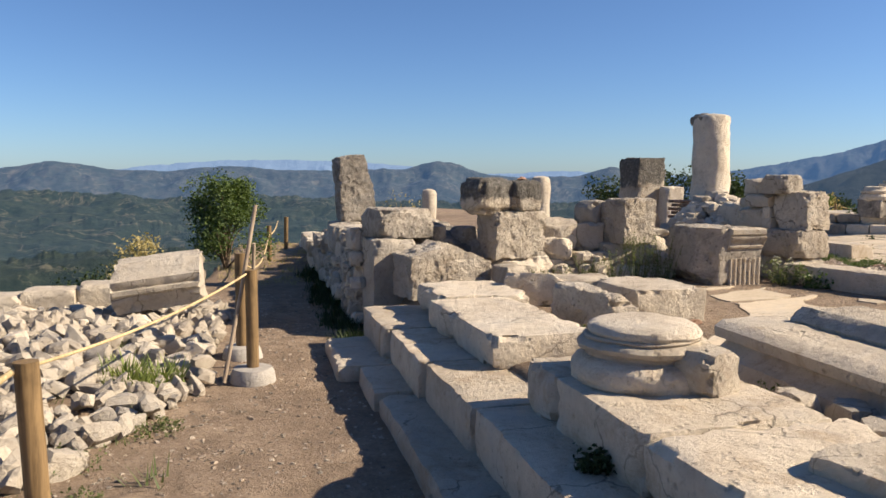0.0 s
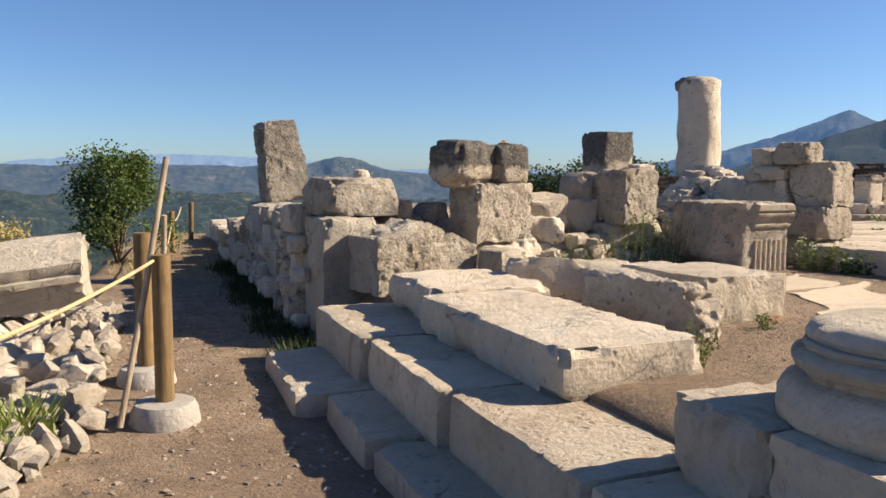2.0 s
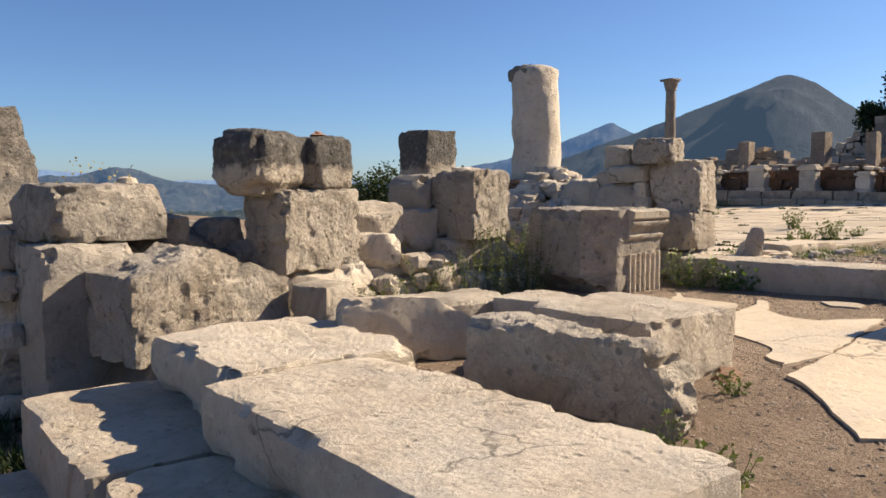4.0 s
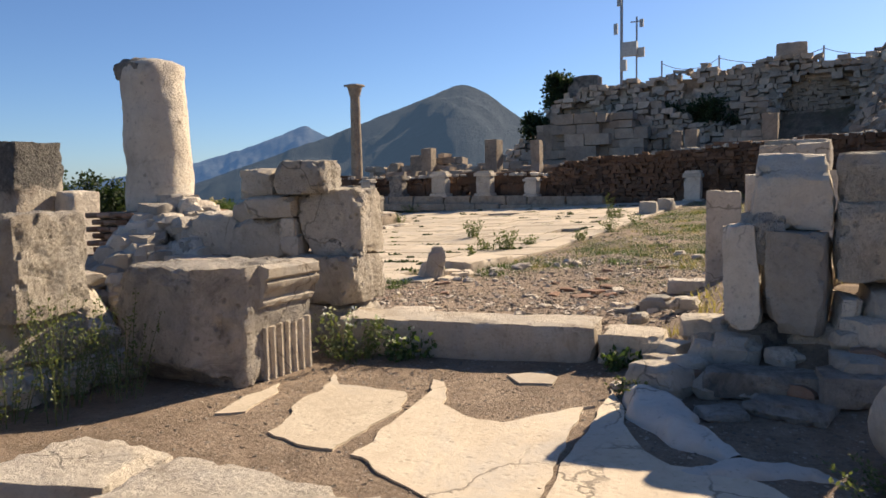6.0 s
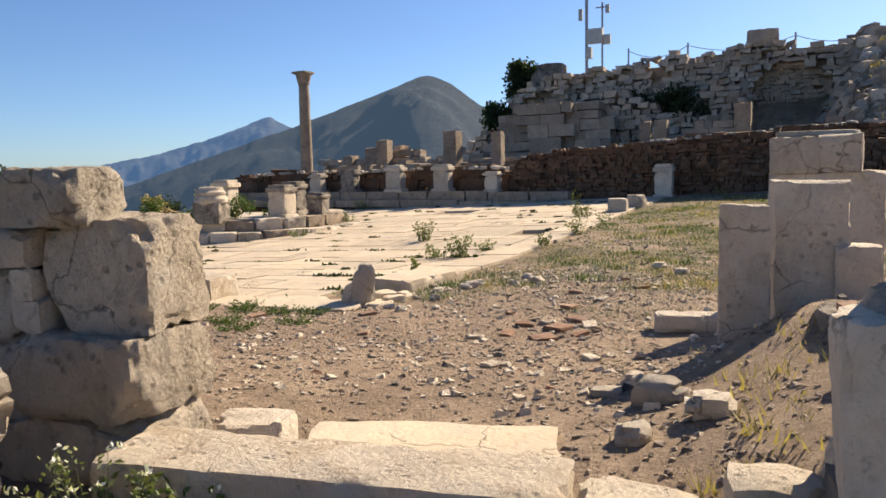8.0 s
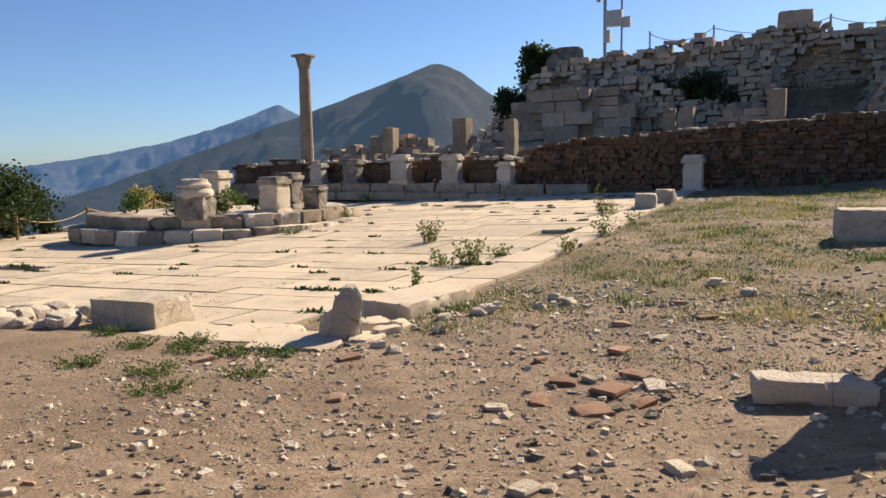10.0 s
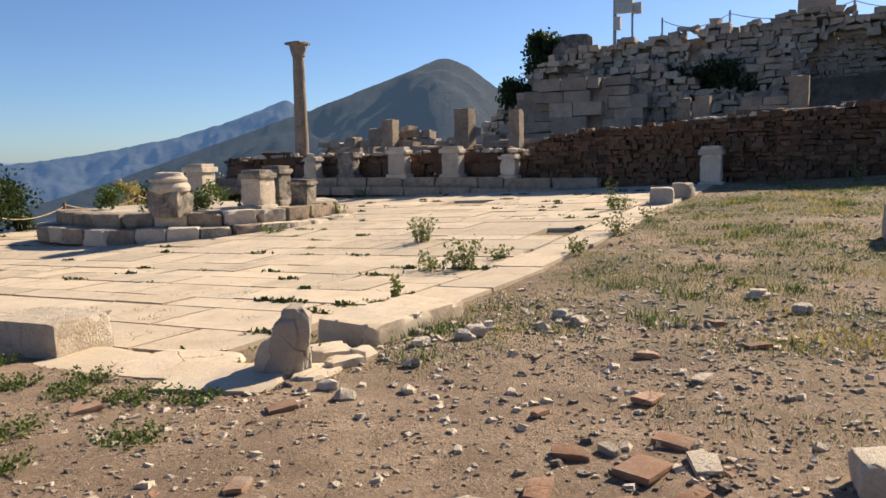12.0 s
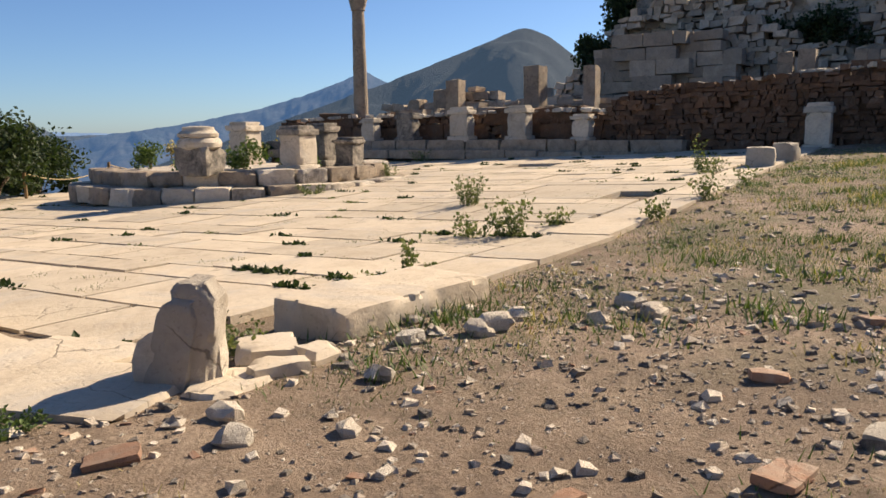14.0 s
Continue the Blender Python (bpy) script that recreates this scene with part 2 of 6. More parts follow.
def ground_mat():
    m, nt, bsdf, geo = base_mat("dirt", 0.95)
    pos = geo.outputs["Position"]
    big = noise_tex(nt, pos, 0.5, 6, 0.6)
    mid = noise_tex(nt, pos, 4, 8, 0.7)
    fine = noise_tex(nt, pos, 40, 6, 0.7)
    col = ramp(nt, mid, [(0.3, (0.185, 0.136, 0.095)), (0.5, (0.30, 0.222, 0.155)), (0.7, (0.43, 0.33, 0.236))])
    col = mixc(nt, ramp(nt, big, [(0.45, (0, 0, 0)), (0.65, (0.6, 0.6, 0.6))]), col, (0.17, 0.12, 0.085))
    peb = voro_tex(nt, pos, 22)
    peb = mathn(nt, "ADD", peb, mathn(nt, "MULTIPLY", noise_tex(nt, pos, 5, 3), 0.35))
    col = mixc(nt, ramp(nt, peb, [(0.27, (0.85, 0.85, 0.85)), (0.36, (0, 0, 0))]), col, ramp(nt, fine, [(0.35, (0.24, 0.18, 0.13)), (0.6, (0.52, 0.45, 0.37))]))
    green = ramp(nt, noise_tex(nt, pos, 0.7, 8, 0.75), [(0.46, (0, 0, 0)), (0.6, (0.7, 0.7, 0.7))])
    sepg = nt.nodes.new("ShaderNodeSeparateXYZ")
    nt.links.new(pos, sepg.inputs[0])
    east = ramp(nt, mathn(nt, "MULTIPLY", sepg.outputs[0], 0.02), [(0.26, (0, 0, 0)), (0.33, (1, 1, 1))])
    col = mixc(nt, mathn(nt, "MULTIPLY", green, east), col, (0.10, 0.102, 0.05))
    dark = ramp(nt, noise_tex(nt, pos, 28, 6, 0.8), [(0.5, (0, 0, 0)), (0.66, (0.6, 0.6, 0.6))])
    col = mixc(nt, dark, col, (0.12, 0.085, 0.06))
    soil = ramp(nt, noise_tex(nt, pos, 1.3, 9, 0.8, 0.6), [(0.48, (0, 0, 0)), (0.62, (0.55, 0.55, 0.55))])
    col = mixc(nt, soil, col, (0.17, 0.122, 0.085))
    # far woods and fields of the valley
    sep = nt.nodes.new("ShaderNodeSeparateXYZ")
    nt.links.new(pos, sep.inputs[0])
    forest = ramp(nt, noise_tex(nt, pos, 0.02, 12, 0.75), [(0.38, (0.035, 0.05, 0.03)), (0.55, (0.055, 0.075, 0.04)), (0.63, (0.20, 0.17, 0.11)), (0.68, (0.05, 0.07, 0.035))])
    low = mathn(nt, "LESS_THAN", sep.outputs[2], -2.5)
    col = mixc(nt, low, col, forest)
    nt.links.new(col, bsdf.inputs["Base Color"])
    bumps(nt, bsdf, [(mid, 0.5, 0.06), (noise_tex(nt, pos, 16, 5, 0.8, 1.5), 0.6, 0.03), (fine, 0.9, 0.02)])
    return m


DIRT = ground_mat()


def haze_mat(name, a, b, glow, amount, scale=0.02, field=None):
    """Far mountain: wooded slope, with skylit haze painted on as bluish emission."""
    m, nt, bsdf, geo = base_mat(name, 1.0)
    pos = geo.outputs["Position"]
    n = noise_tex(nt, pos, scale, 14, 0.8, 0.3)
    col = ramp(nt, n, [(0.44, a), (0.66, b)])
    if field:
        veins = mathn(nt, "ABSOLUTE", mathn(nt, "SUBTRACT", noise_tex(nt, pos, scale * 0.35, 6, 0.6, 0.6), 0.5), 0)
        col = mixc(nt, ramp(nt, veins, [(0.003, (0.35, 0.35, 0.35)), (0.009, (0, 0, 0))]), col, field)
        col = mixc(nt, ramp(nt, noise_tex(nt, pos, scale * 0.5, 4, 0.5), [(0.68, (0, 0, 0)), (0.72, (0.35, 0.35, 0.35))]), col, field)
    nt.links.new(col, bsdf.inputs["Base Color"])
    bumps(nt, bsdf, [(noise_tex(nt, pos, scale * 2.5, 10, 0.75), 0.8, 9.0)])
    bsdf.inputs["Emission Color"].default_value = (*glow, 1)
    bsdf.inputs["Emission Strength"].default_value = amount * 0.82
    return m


# ---- geometry helpers ----
NV = noise.noise


def wob(p, f, s):
    return NV(Vector((p[0] * f + s * 7.31, p[1] * f - s * 3.77, p[2] * f + s * 1.93)))


def finish(mesh, mat, sharp=40):
    mesh.materials.append(mat)
    mesh.polygons.foreach_set("use_smooth", [True] * len(mesh.polygons))
    mesh.set_sharp_from_angle(angle=radians(sharp))
    return mesh


def box_lattice(nx, ny, nz):
    """Surface lattice of a unit box: points in -1..1 and quads."""
    idx, pts, quads = {}, [], []

    def vid(i, j, k):
        if (i, j, k) not in idx:
            idx[(i, j, k)] = len(pts)
            pts.append((2 * i / nx - 1, 2 * j / ny - 1, 2 * k / nz - 1))
        return idx[(i, j, k)]
    for i in range(nx):
        for j in range(ny):
            quads.append((vid(i, j, 0), vid(i, j + 1, 0), vid(i + 1, j + 1, 0), vid(i + 1, j, 0)))
            quads.append((vid(i, j, nz), vid(i + 1, j, nz), vid(i + 1, j + 1, nz), vid(i, j + 1, nz)))
    for i in range(nx):
        for k in range(nz):
            quads.append((vid(i, 0, k), vid(i + 1, 0, k), vid(i + 1, 0, k + 1), vid(i, 0, k + 1)))
            quads.append((vid(i, ny, k), vid(i, ny, k + 1), vid(i + 1, ny, k + 1), vid(i + 1, ny, k)))
    for j in range(ny):
        for k in range(nz):
            quads.append((vid(0, j, k), vid(0, j, k + 1), vid(0, j + 1, k + 1), vid(0, j + 1, k)))
            quads.append((vid(nx, j, k), vid(nx, j + 1, k), vid(nx, j + 1, k + 1), vid(nx, j, k + 1)))
    return pts, quads


def rock_mesh(name, dims, seed, mat, cuts=5, depth=0.1, amp=0.012, rnd=0.008, cell=0.042, planes=(), bend=None, top=99, chip=0.05, peck=0.0):
    """A hewn or broken block: rounded box, broken corners, pitted faces. Its origin is at the middle of its base."""
    rng = random.Random(seed)
    h = np.array(dims) / 2
    n = [max(2, min(top, 34, int(round(d / cell)))) for d in dims]
    pts, quads = box_lattice(*n)
    P = np.array(pts) * h
    Q = np.clip(P, -(h - rnd), h - rnd)
    D = P - Q
    L = np.linalg.norm(D, axis=1, keepdims=True)
    P = np.where(L > 1e-9, Q + D * np.minimum(1, rnd / np.maximum(L, 1e-9)), P)
    if bend:
        P = np.array([bend(Vector(p)) for p in P])
    cutp = [(Vector(nn).normalized(), dd) for nn, dd in planes]
    for _ in range(cuts):
        nn = np.array([rng.choice((-1, 1)) * rng.uniform(0.15, 1), rng.choice((-1, 1)) * rng.uniform(0.15, 1), rng.choice((-0.6, 1, 1)) * rng.uniform(0.15, 1)]) / h
        nn /= np.linalg.norm(nn)
        cutp.append((Vector(nn), float(np.abs(nn * h).sum()) * (1 - depth * rng.uniform(0.4, 1.4))))
    for nn, dd in cutp:
        nv = np.array(nn)
        over = np.maximum(0, P @ nv - dd)
        P = P - over[:, None] * nv
    out = []
    S = np.sort(h - np.abs(np.array(pts) * h), axis=1)
    reach = min(0.11, 0.3 * float(h.min()) + 0.02)
    s = seed * 0.613
    for p, near in zip(P, S):
        r = Vector(p)
        out_dir = r.normalized()
        if chip:
            w = max(0.0, 1 - near[1] / reach) * 0.75 + max(0.0, 1 - near[2] / reach) * 0.6
            if w > 0:
                f = wob(r, 4.0, s + 11) + 0.5 * wob(r, 12, s + 13)
                r = r - out_dir * chip * w * (0.12 + min(1.0, max(0.0, f * 3.5)))
        k = wob(p, 2.2, s) * 1.1 + wob(p, 6, s + 1) * 0.8 + abs(wob(p, 13, s + 2)) * 0.9 + wob(p, 27, s + 3) * 0.35
        if peck:
            k -= min(1.0, max(0.0, wob(p, 12, s + 21) * 2.2)) * peck * 0.6 / max(amp, 1e-6) + abs(wob(p, 23, s + 23)) * 0.7 * peck / max(amp, 1e-6)
        r = r + out_dir * amp * k + Vector((wob(p, 3.1, s + 5), wob(p, 3.1, s + 9), 0.3 * k)) * amp * 0.5
        out.append((r.x, r.y, r.z + h[2]))
    me = bpy.data.meshes.new(name)
    me.from_pydata(out, [], quads)
    return finish(me, mat, 28)


STONE_SEED = [100]


def stone(name, label, cat, at, dims, rz=0.0, mat=None, group="", rx=0.0, ry=0.0, **kw):
    STONE_SEED[0] += 1
    ob = new(name, rock_mesh(name, dims, STONE_SEED[0], mat or LIME, **kw))
    ob.matrix_world = pose(at[0], at[1], at[2], rx, ry, rz)
    return tagged(ob, label, cat, group)


def part(name, bm, mat, parent, label="", sharp=40):
    me = bpy.data.meshes.new(name)
    if isinstance(bm, tuple):
        me.from_pydata(bm[0], [], bm[1])
    else:
        bm.to_mesh(me)
        bm.free()
    finish(me, mat, sharp)
    ob = new(name, me)
    ob.parent = parent
    if label:
        ob["label"] = label
    return ob


def thing(name, label, cat, at=(0, 0, 0), rz=0.0, group="", kind=""):
    e = new(name)
    e.matrix_world = pose(at[0], at[1], at[2], 0, 0, rz)
    e.empty_display_size = 0.1
    return tagged(e, label, cat, group, kind)


def lathe(profile, segs=40, wobble=0.0, seed=0, cap=True):
    """Turned form from (radius, z) pairs, slightly worn."""
    verts, faces = [], []
    for r, z in profile:
        for s in range(segs):
            a = 2 * math.pi * s / segs
            p = (math.cos(a) * r, math.sin(a) * r, z)
            k = 1 + (wobble * (wob(p, 3, seed) * 1.3 + wob(p, 11, seed + 3) * 0.6) / max(r, 0.05) if wobble else 0)
            verts.append((p[0] * k, p[1] * k, z + (wobble * 0.5 * wob(p, 6, seed + 8) if wobble else 0)))
    for i in range(len(profile) - 1):
        for s in range(segs):
            t = (s + 1) % segs
            faces.append((i * segs + s, i * segs + t, (i + 1) * segs + t, (i + 1) * segs + s))
    if cap:
        faces.append(tuple(range(segs - 1, -1, -1)))
        b = (len(profile) - 1) * segs
        faces.append(tuple(range(b, b + segs)))
    return verts, faces


def tube(points, radius, segs=8, r_end=None):
    """A round bar along points."""
    verts, faces = [], []
    pts = [Vector(p) for p in points]
    for i, p in enumerate(pts):
        d = (pts[min(i + 1, len(pts) - 1)] - pts[max(i - 1, 0)]).normalized()
        up = Vector((0, 0, 1)) if abs(d.z) < 0.9 else Vector((1, 0, 0))
        u = d.cross(up).normalized()
        v = u.cross(d)
        r = radius if r_end is None else radius + (r_end - radius) * i / (len(pts) - 1)
        for s in range(segs):
            a = 2 * math.pi * s / segs
            verts.append(tuple(p + u * math.cos(a) * r + v * math.sin(a) * r))
    for i in range(len(pts) - 1):
        for s in range(segs):
            t = (s + 1) % segs
            faces.append((i * segs + s, i * segs + t, (i + 1) * segs + t, (i + 1) * segs + s))
    faces.append(tuple(range(segs - 1, -1, -1)))
    b = (len(pts) - 1) * segs
    faces.append(tuple(range(b, b + segs)))
    return verts, faces


def bar(profile, length, seed, amp=0.01, cell=0.05, jag=0.03, upright=False):
    """A moulded length of stone: a closed (depth, height) outline drawn along x, worn, with broken ends. Upright: drawn along z."""
    ring, n = [], len(profile)
    for i in range(n):
        a, b = Vector(profile[i]), Vector(profile[(i + 1) % n])
        k = max(1, int((b - a).length / cell))
        ring += [a.lerp(b, s / k) for s in range(k)]
    mid = sum(ring, Vector((0, 0))) / len(ring)
    m, st = len(ring), max(3, int(length / cell))
    bm = bmesh.new()
    rows = []
    for j in range(st + 1):
        row = []
        for q in ring:
            x = (j / st - 0.5) * length
            p = Vector((x, q.x, q.y))
            if j in (0, st):
                x += jag * (wob(p, 5, seed) + 0.6 * wob(p, 14, seed + 2))
            d = (q - mid).normalized()
            k = amp * (wob(p, 3, seed + 4) + 0.7 * wob(p, 9, seed + 6) + 0.4 * wob(p, 21, seed + 8)) - 2.5 * amp * max(0.0, wob(p, 4, seed + 9) - 0.25)
            p = Vector((x, q.x + d.x * k, q.y + d.y * k))
            row.append(bm.verts.new((p.z, p.y, p.x + length / 2) if upright else p))
        rows.append(row)
    for j in range(st):
        for i in range(m):
            bm.faces.new((rows[j][i], rows[j][(i + 1) % m], rows[j + 1][(i + 1) % m], rows[j + 1][i]))
    bm.faces.new(rows[0])
    bm.faces.new(rows[-1])
    bmesh.ops.triangulate(bm, faces=[f for f in bm.faces if len(f.verts) > 4])
    bmesh.ops.recalc_face_normals(bm, faces=bm.faces)
    return bm


def join(chunks):
    V, F = [], []
    for v, f in chunks:
        o = len(V)
        V += v
        F += [tuple(i + o for i in q) for q in f]
    return V, F


# ---- ground ----


def step01(a, b, x):
    u = np.clip((x - a) / (b - a), 0, 1)
    return u * u * (3 - 2 * u)


def pave_z(x, y):
    return 0.045 * np.maximum(x - 19, 0) - 0.035 * (y - 14)


def ground_z(x, y):
    """Height of the bare ground."""
    x, y = np.asarray(x, float), np.asarray(y, float)
    path = -0.04 + 0.12 * step01(12, 18, y)
    inside = 0.46 + 0 * x
    east = 0.47 - 0.36 * step01(7.4, 12.5, x) + 0.12 * step01(8.5, 5.5, y) * step01(7.2, 8.2, x) * (1 - step01(12, 16, x))
    agora = pave_z(x, y) - 0.03 - 0.05 * step01(11.6, 11.75, y) * step01(12.3, 12.6, x) * (1 - step01(34.0, 34.3, x))
    z = path + (inside - path) * step01(1.5, 1.9, x)
    z = z + (east - z) * step01(7.1, 7.5, x)
    z = z + (agora - z) * step01(11.5, 14.5, x)
    # mound of rubble round the standing column
    z = z + 0.95 * np.exp(-(((x - 7.05) / 0.75) ** 2 + ((y - 10.4) / 0.7) ** 2)) * step01(9.0, 9.8, y)
    z = z + 0.58 * np.exp(-(((x - 10.2) / 1.25) ** 2 + ((y - 5.75) / 0.75) ** 2))
    z = z + 0.3 * np.exp(-(((x + 2.6) / 1.6) ** 2 + ((y - 8.0) / 1.8) ** 2)) + 0.25 * np.exp(-(((x - 8.3) / 0.9) ** 2 + ((y - 5.3) / 0.9) ** 2))
    z = z + 0.36 * np.exp(-(((x - 7.45) / 0.62) ** 2 + ((y - 5.05) / 0.7) ** 2))
    # hillside behind the long wall
    z = z + step01(36, 42, x) * 1.6 * step01(40, 22, y) + step01(46.5, 51, x) * 4.6 * step01(32, 21, y) + 0.5 * step01(51, 70, x) * step01(32, 21, y)
    z = z + step01(9, -6, y) * step01(24, 44, x) * 2.2
    # the terrace ends and the slope falls to the valley
    lip = 33 + 0.1 * np.maximum(x - 20, 0) - 13 * step01(8, 3, x) - 6.5 * step01(-0.2, -1.0, x) - 3.0 * step01(-1.0, -1.8, x)
    fall = np.maximum(np.maximum(y - lip, -x - 6.5), 0)
    z = z - np.where(fall < 60, fall * 0.42, 25.2 + (fall - 60) * 0.2)
    z = np.maximum(z, -260 + 0 * x)
    back = np.maximum(-y - 12, 0)
    z = z + back * 0.15
    return z


def grow(lo, hi, cell, far):
    inner = list(np.arange(lo, hi + 1e-6, cell))
    out, d, a = [], cell, hi
    while a < far:
        d *= 1.25
        a += d
        out.append(a)
    left, d, a = [], cell, lo
    while a > -far:
        d *= 1.25
        a -= d
        left.append(a)
    return np.array(left[::-1] + inner + out)


gx, gy = grow(-6, 38, 0.16, 4400), grow(-4, 34, 0.16, 4400)
GX, GY = np.meshgrid(gx, gy, indexing="ij")
GZ = ground_z(GX, GY)
rough = np.zeros_like(GZ)
for i in range(len(gx)):
    for j in range(len(gy)):
        a, b = gx[i], gy[j]
        if -8 < a < 60 and -6 < b < 45:
            rough[i, j] = 0.03 * NV(Vector((a * 0.9, b * 0.9, 3))) + 0.012 * NV(Vector((a * 3.5, b * 3.5, 7)))
            if 2.8 < a < 7.0 and 4.6 < b < 8.4:
                rough[i, j] *= 0.25
        else:
            rough[i, j] = NV(Vector((a * 0.01, b * 0.01, 5))) * min(18, 0.05 * max(abs(a - 15) - 25, abs(b - 15) - 25, 0)) + NV(Vector((a * 0.06, b * 0.06, 2))) * 0.4
GZ = GZ + rough
ny_ = len(gy)
gv = np.stack([GX, GY, GZ], -1).reshape(-1, 3)
gi = np.arange(len(gx) * ny_).reshape(len(gx), ny_)
gq = np.stack([gi[:-1, :-1], gi[1:, :-1], gi[1:, 1:], gi[:-1, 1:]], -1).reshape(-1, 4)
gm = bpy.data.meshes.new("ground")
gm.from_pydata(gv.tolist(), [], gq.tolist())
finish(gm, DIRT, 80)
ground = tagged(new("ground", gm), "dry brown stony dirt of a hilltop ruin falling to a wooded valley", "ground", kind="structure")


def gz(x, y):
    i = min(max(int(np.searchsorted(gx, x)) - 1, 0), len(gx) - 2)
    j = min(max(int(np.searchsorted(gy, y)) - 1, 0), len(gy) - 2)
    u, v = (x - gx[i]) / (gx[i + 1] - gx[i]), (y - gy[j]) / (gy[j + 1] - gy[j])
    return float((GZ[i, j] * (1 - u) + GZ[i + 1, j] * u) * (1 - v) + (GZ[i, j + 1] * (1 - u) + GZ[i + 1, j + 1] * u) * v)


# ---- mountains ----


def ridge(name, label, dist, profile, foot, mat, deep, seed, jag):
    """A range at a distance: profile holds (azimuth, elevation) in degrees, azimuth from +x towards +y; foot is its lowest height."""
    az = np.arange(profile[0][0], profile[-1][0], 0.1)
    el = np.interp(az, [p[0] for p in profile], [p[1] for p in profile])
    el = np.convolve(np.pad(el, 4, mode="edge"), np.ones(9) / 9, mode="valid")
    verts, faces, rows = [], [], 26
    for i, (a, e) in enumerate(zip(az, el)):
        e2 = e + jag * (NV(Vector((a * 0.45, seed, 0))) + 0.5 * NV(Vector((a * 1.7, seed, 4))) + 0.25 * NV(Vector((a * 5, seed, 9))))
        zt = dist * math.tan(radians(e2)) + 1.6
        zs = dist * math.tan(radians(e)) + 1.6
        for r in range(rows):
            u = r / (rows - 1)
            rr = dist - deep * u
            X, Y = rr * math.cos(radians(a)), rr * math.sin(radians(a))
            q = Vector((X * 0.006, Y * 0.006, seed))
            top_z = zt + (zs - zt) * min(1, u * 7)
            z = top_z + (foot - top_z) * u + deep * 0.06 * (NV(q) + 0.5 * NV(q * 2.7) + 0.22 * NV(q * 7)) * min(1, u * 6) * (1 - u)
            verts.append((X, Y, z))
        if i:
            for r in range(rows - 1):
                b = (i - 1) * rows + r
                faces.append((b, b + 1, b + rows + 1, b + rows))
    me = bpy.data.meshes.new(name)
    me.from_pydata(verts, [], faces)
    finish(me, mat, 180)
    return tagged(new(name, me), label, "mountain", kind="structure")


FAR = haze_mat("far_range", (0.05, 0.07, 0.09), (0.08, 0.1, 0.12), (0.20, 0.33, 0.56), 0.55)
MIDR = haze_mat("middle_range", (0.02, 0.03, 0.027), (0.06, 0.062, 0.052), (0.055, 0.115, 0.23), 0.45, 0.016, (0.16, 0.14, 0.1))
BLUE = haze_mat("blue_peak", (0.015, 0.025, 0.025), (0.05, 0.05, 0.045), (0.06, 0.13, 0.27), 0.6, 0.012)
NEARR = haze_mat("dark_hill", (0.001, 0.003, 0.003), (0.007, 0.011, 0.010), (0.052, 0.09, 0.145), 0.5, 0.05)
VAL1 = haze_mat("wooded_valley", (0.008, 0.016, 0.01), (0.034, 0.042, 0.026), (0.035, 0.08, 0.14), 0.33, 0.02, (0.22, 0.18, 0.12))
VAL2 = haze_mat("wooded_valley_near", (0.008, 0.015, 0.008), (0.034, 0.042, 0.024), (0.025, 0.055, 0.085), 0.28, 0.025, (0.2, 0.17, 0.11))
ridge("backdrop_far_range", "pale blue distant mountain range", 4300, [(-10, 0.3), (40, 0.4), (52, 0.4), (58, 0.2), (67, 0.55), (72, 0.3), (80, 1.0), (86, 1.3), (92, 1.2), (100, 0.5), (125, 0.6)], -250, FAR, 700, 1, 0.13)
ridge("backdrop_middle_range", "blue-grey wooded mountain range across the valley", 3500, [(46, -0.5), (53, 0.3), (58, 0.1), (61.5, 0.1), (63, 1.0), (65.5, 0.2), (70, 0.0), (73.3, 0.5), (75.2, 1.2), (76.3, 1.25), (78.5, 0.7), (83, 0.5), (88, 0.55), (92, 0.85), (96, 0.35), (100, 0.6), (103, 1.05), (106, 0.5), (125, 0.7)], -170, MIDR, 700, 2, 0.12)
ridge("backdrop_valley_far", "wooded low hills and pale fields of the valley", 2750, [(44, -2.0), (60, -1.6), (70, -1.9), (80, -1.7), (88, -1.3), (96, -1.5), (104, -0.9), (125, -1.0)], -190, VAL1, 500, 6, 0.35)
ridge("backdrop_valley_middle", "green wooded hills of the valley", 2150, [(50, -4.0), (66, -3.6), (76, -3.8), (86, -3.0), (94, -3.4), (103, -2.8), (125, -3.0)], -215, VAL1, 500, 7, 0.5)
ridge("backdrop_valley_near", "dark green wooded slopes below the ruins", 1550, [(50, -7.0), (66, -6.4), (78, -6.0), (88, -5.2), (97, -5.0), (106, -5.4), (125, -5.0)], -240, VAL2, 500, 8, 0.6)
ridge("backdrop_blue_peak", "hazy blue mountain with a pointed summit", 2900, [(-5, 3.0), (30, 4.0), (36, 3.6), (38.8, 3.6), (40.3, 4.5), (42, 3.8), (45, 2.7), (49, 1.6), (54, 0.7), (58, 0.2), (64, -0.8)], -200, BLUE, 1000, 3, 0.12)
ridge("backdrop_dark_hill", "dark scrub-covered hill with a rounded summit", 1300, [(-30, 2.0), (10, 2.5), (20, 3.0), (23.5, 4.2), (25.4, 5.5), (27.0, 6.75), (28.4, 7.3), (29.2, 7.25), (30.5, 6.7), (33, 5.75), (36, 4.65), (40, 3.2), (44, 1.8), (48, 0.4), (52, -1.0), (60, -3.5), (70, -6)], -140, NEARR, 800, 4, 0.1)

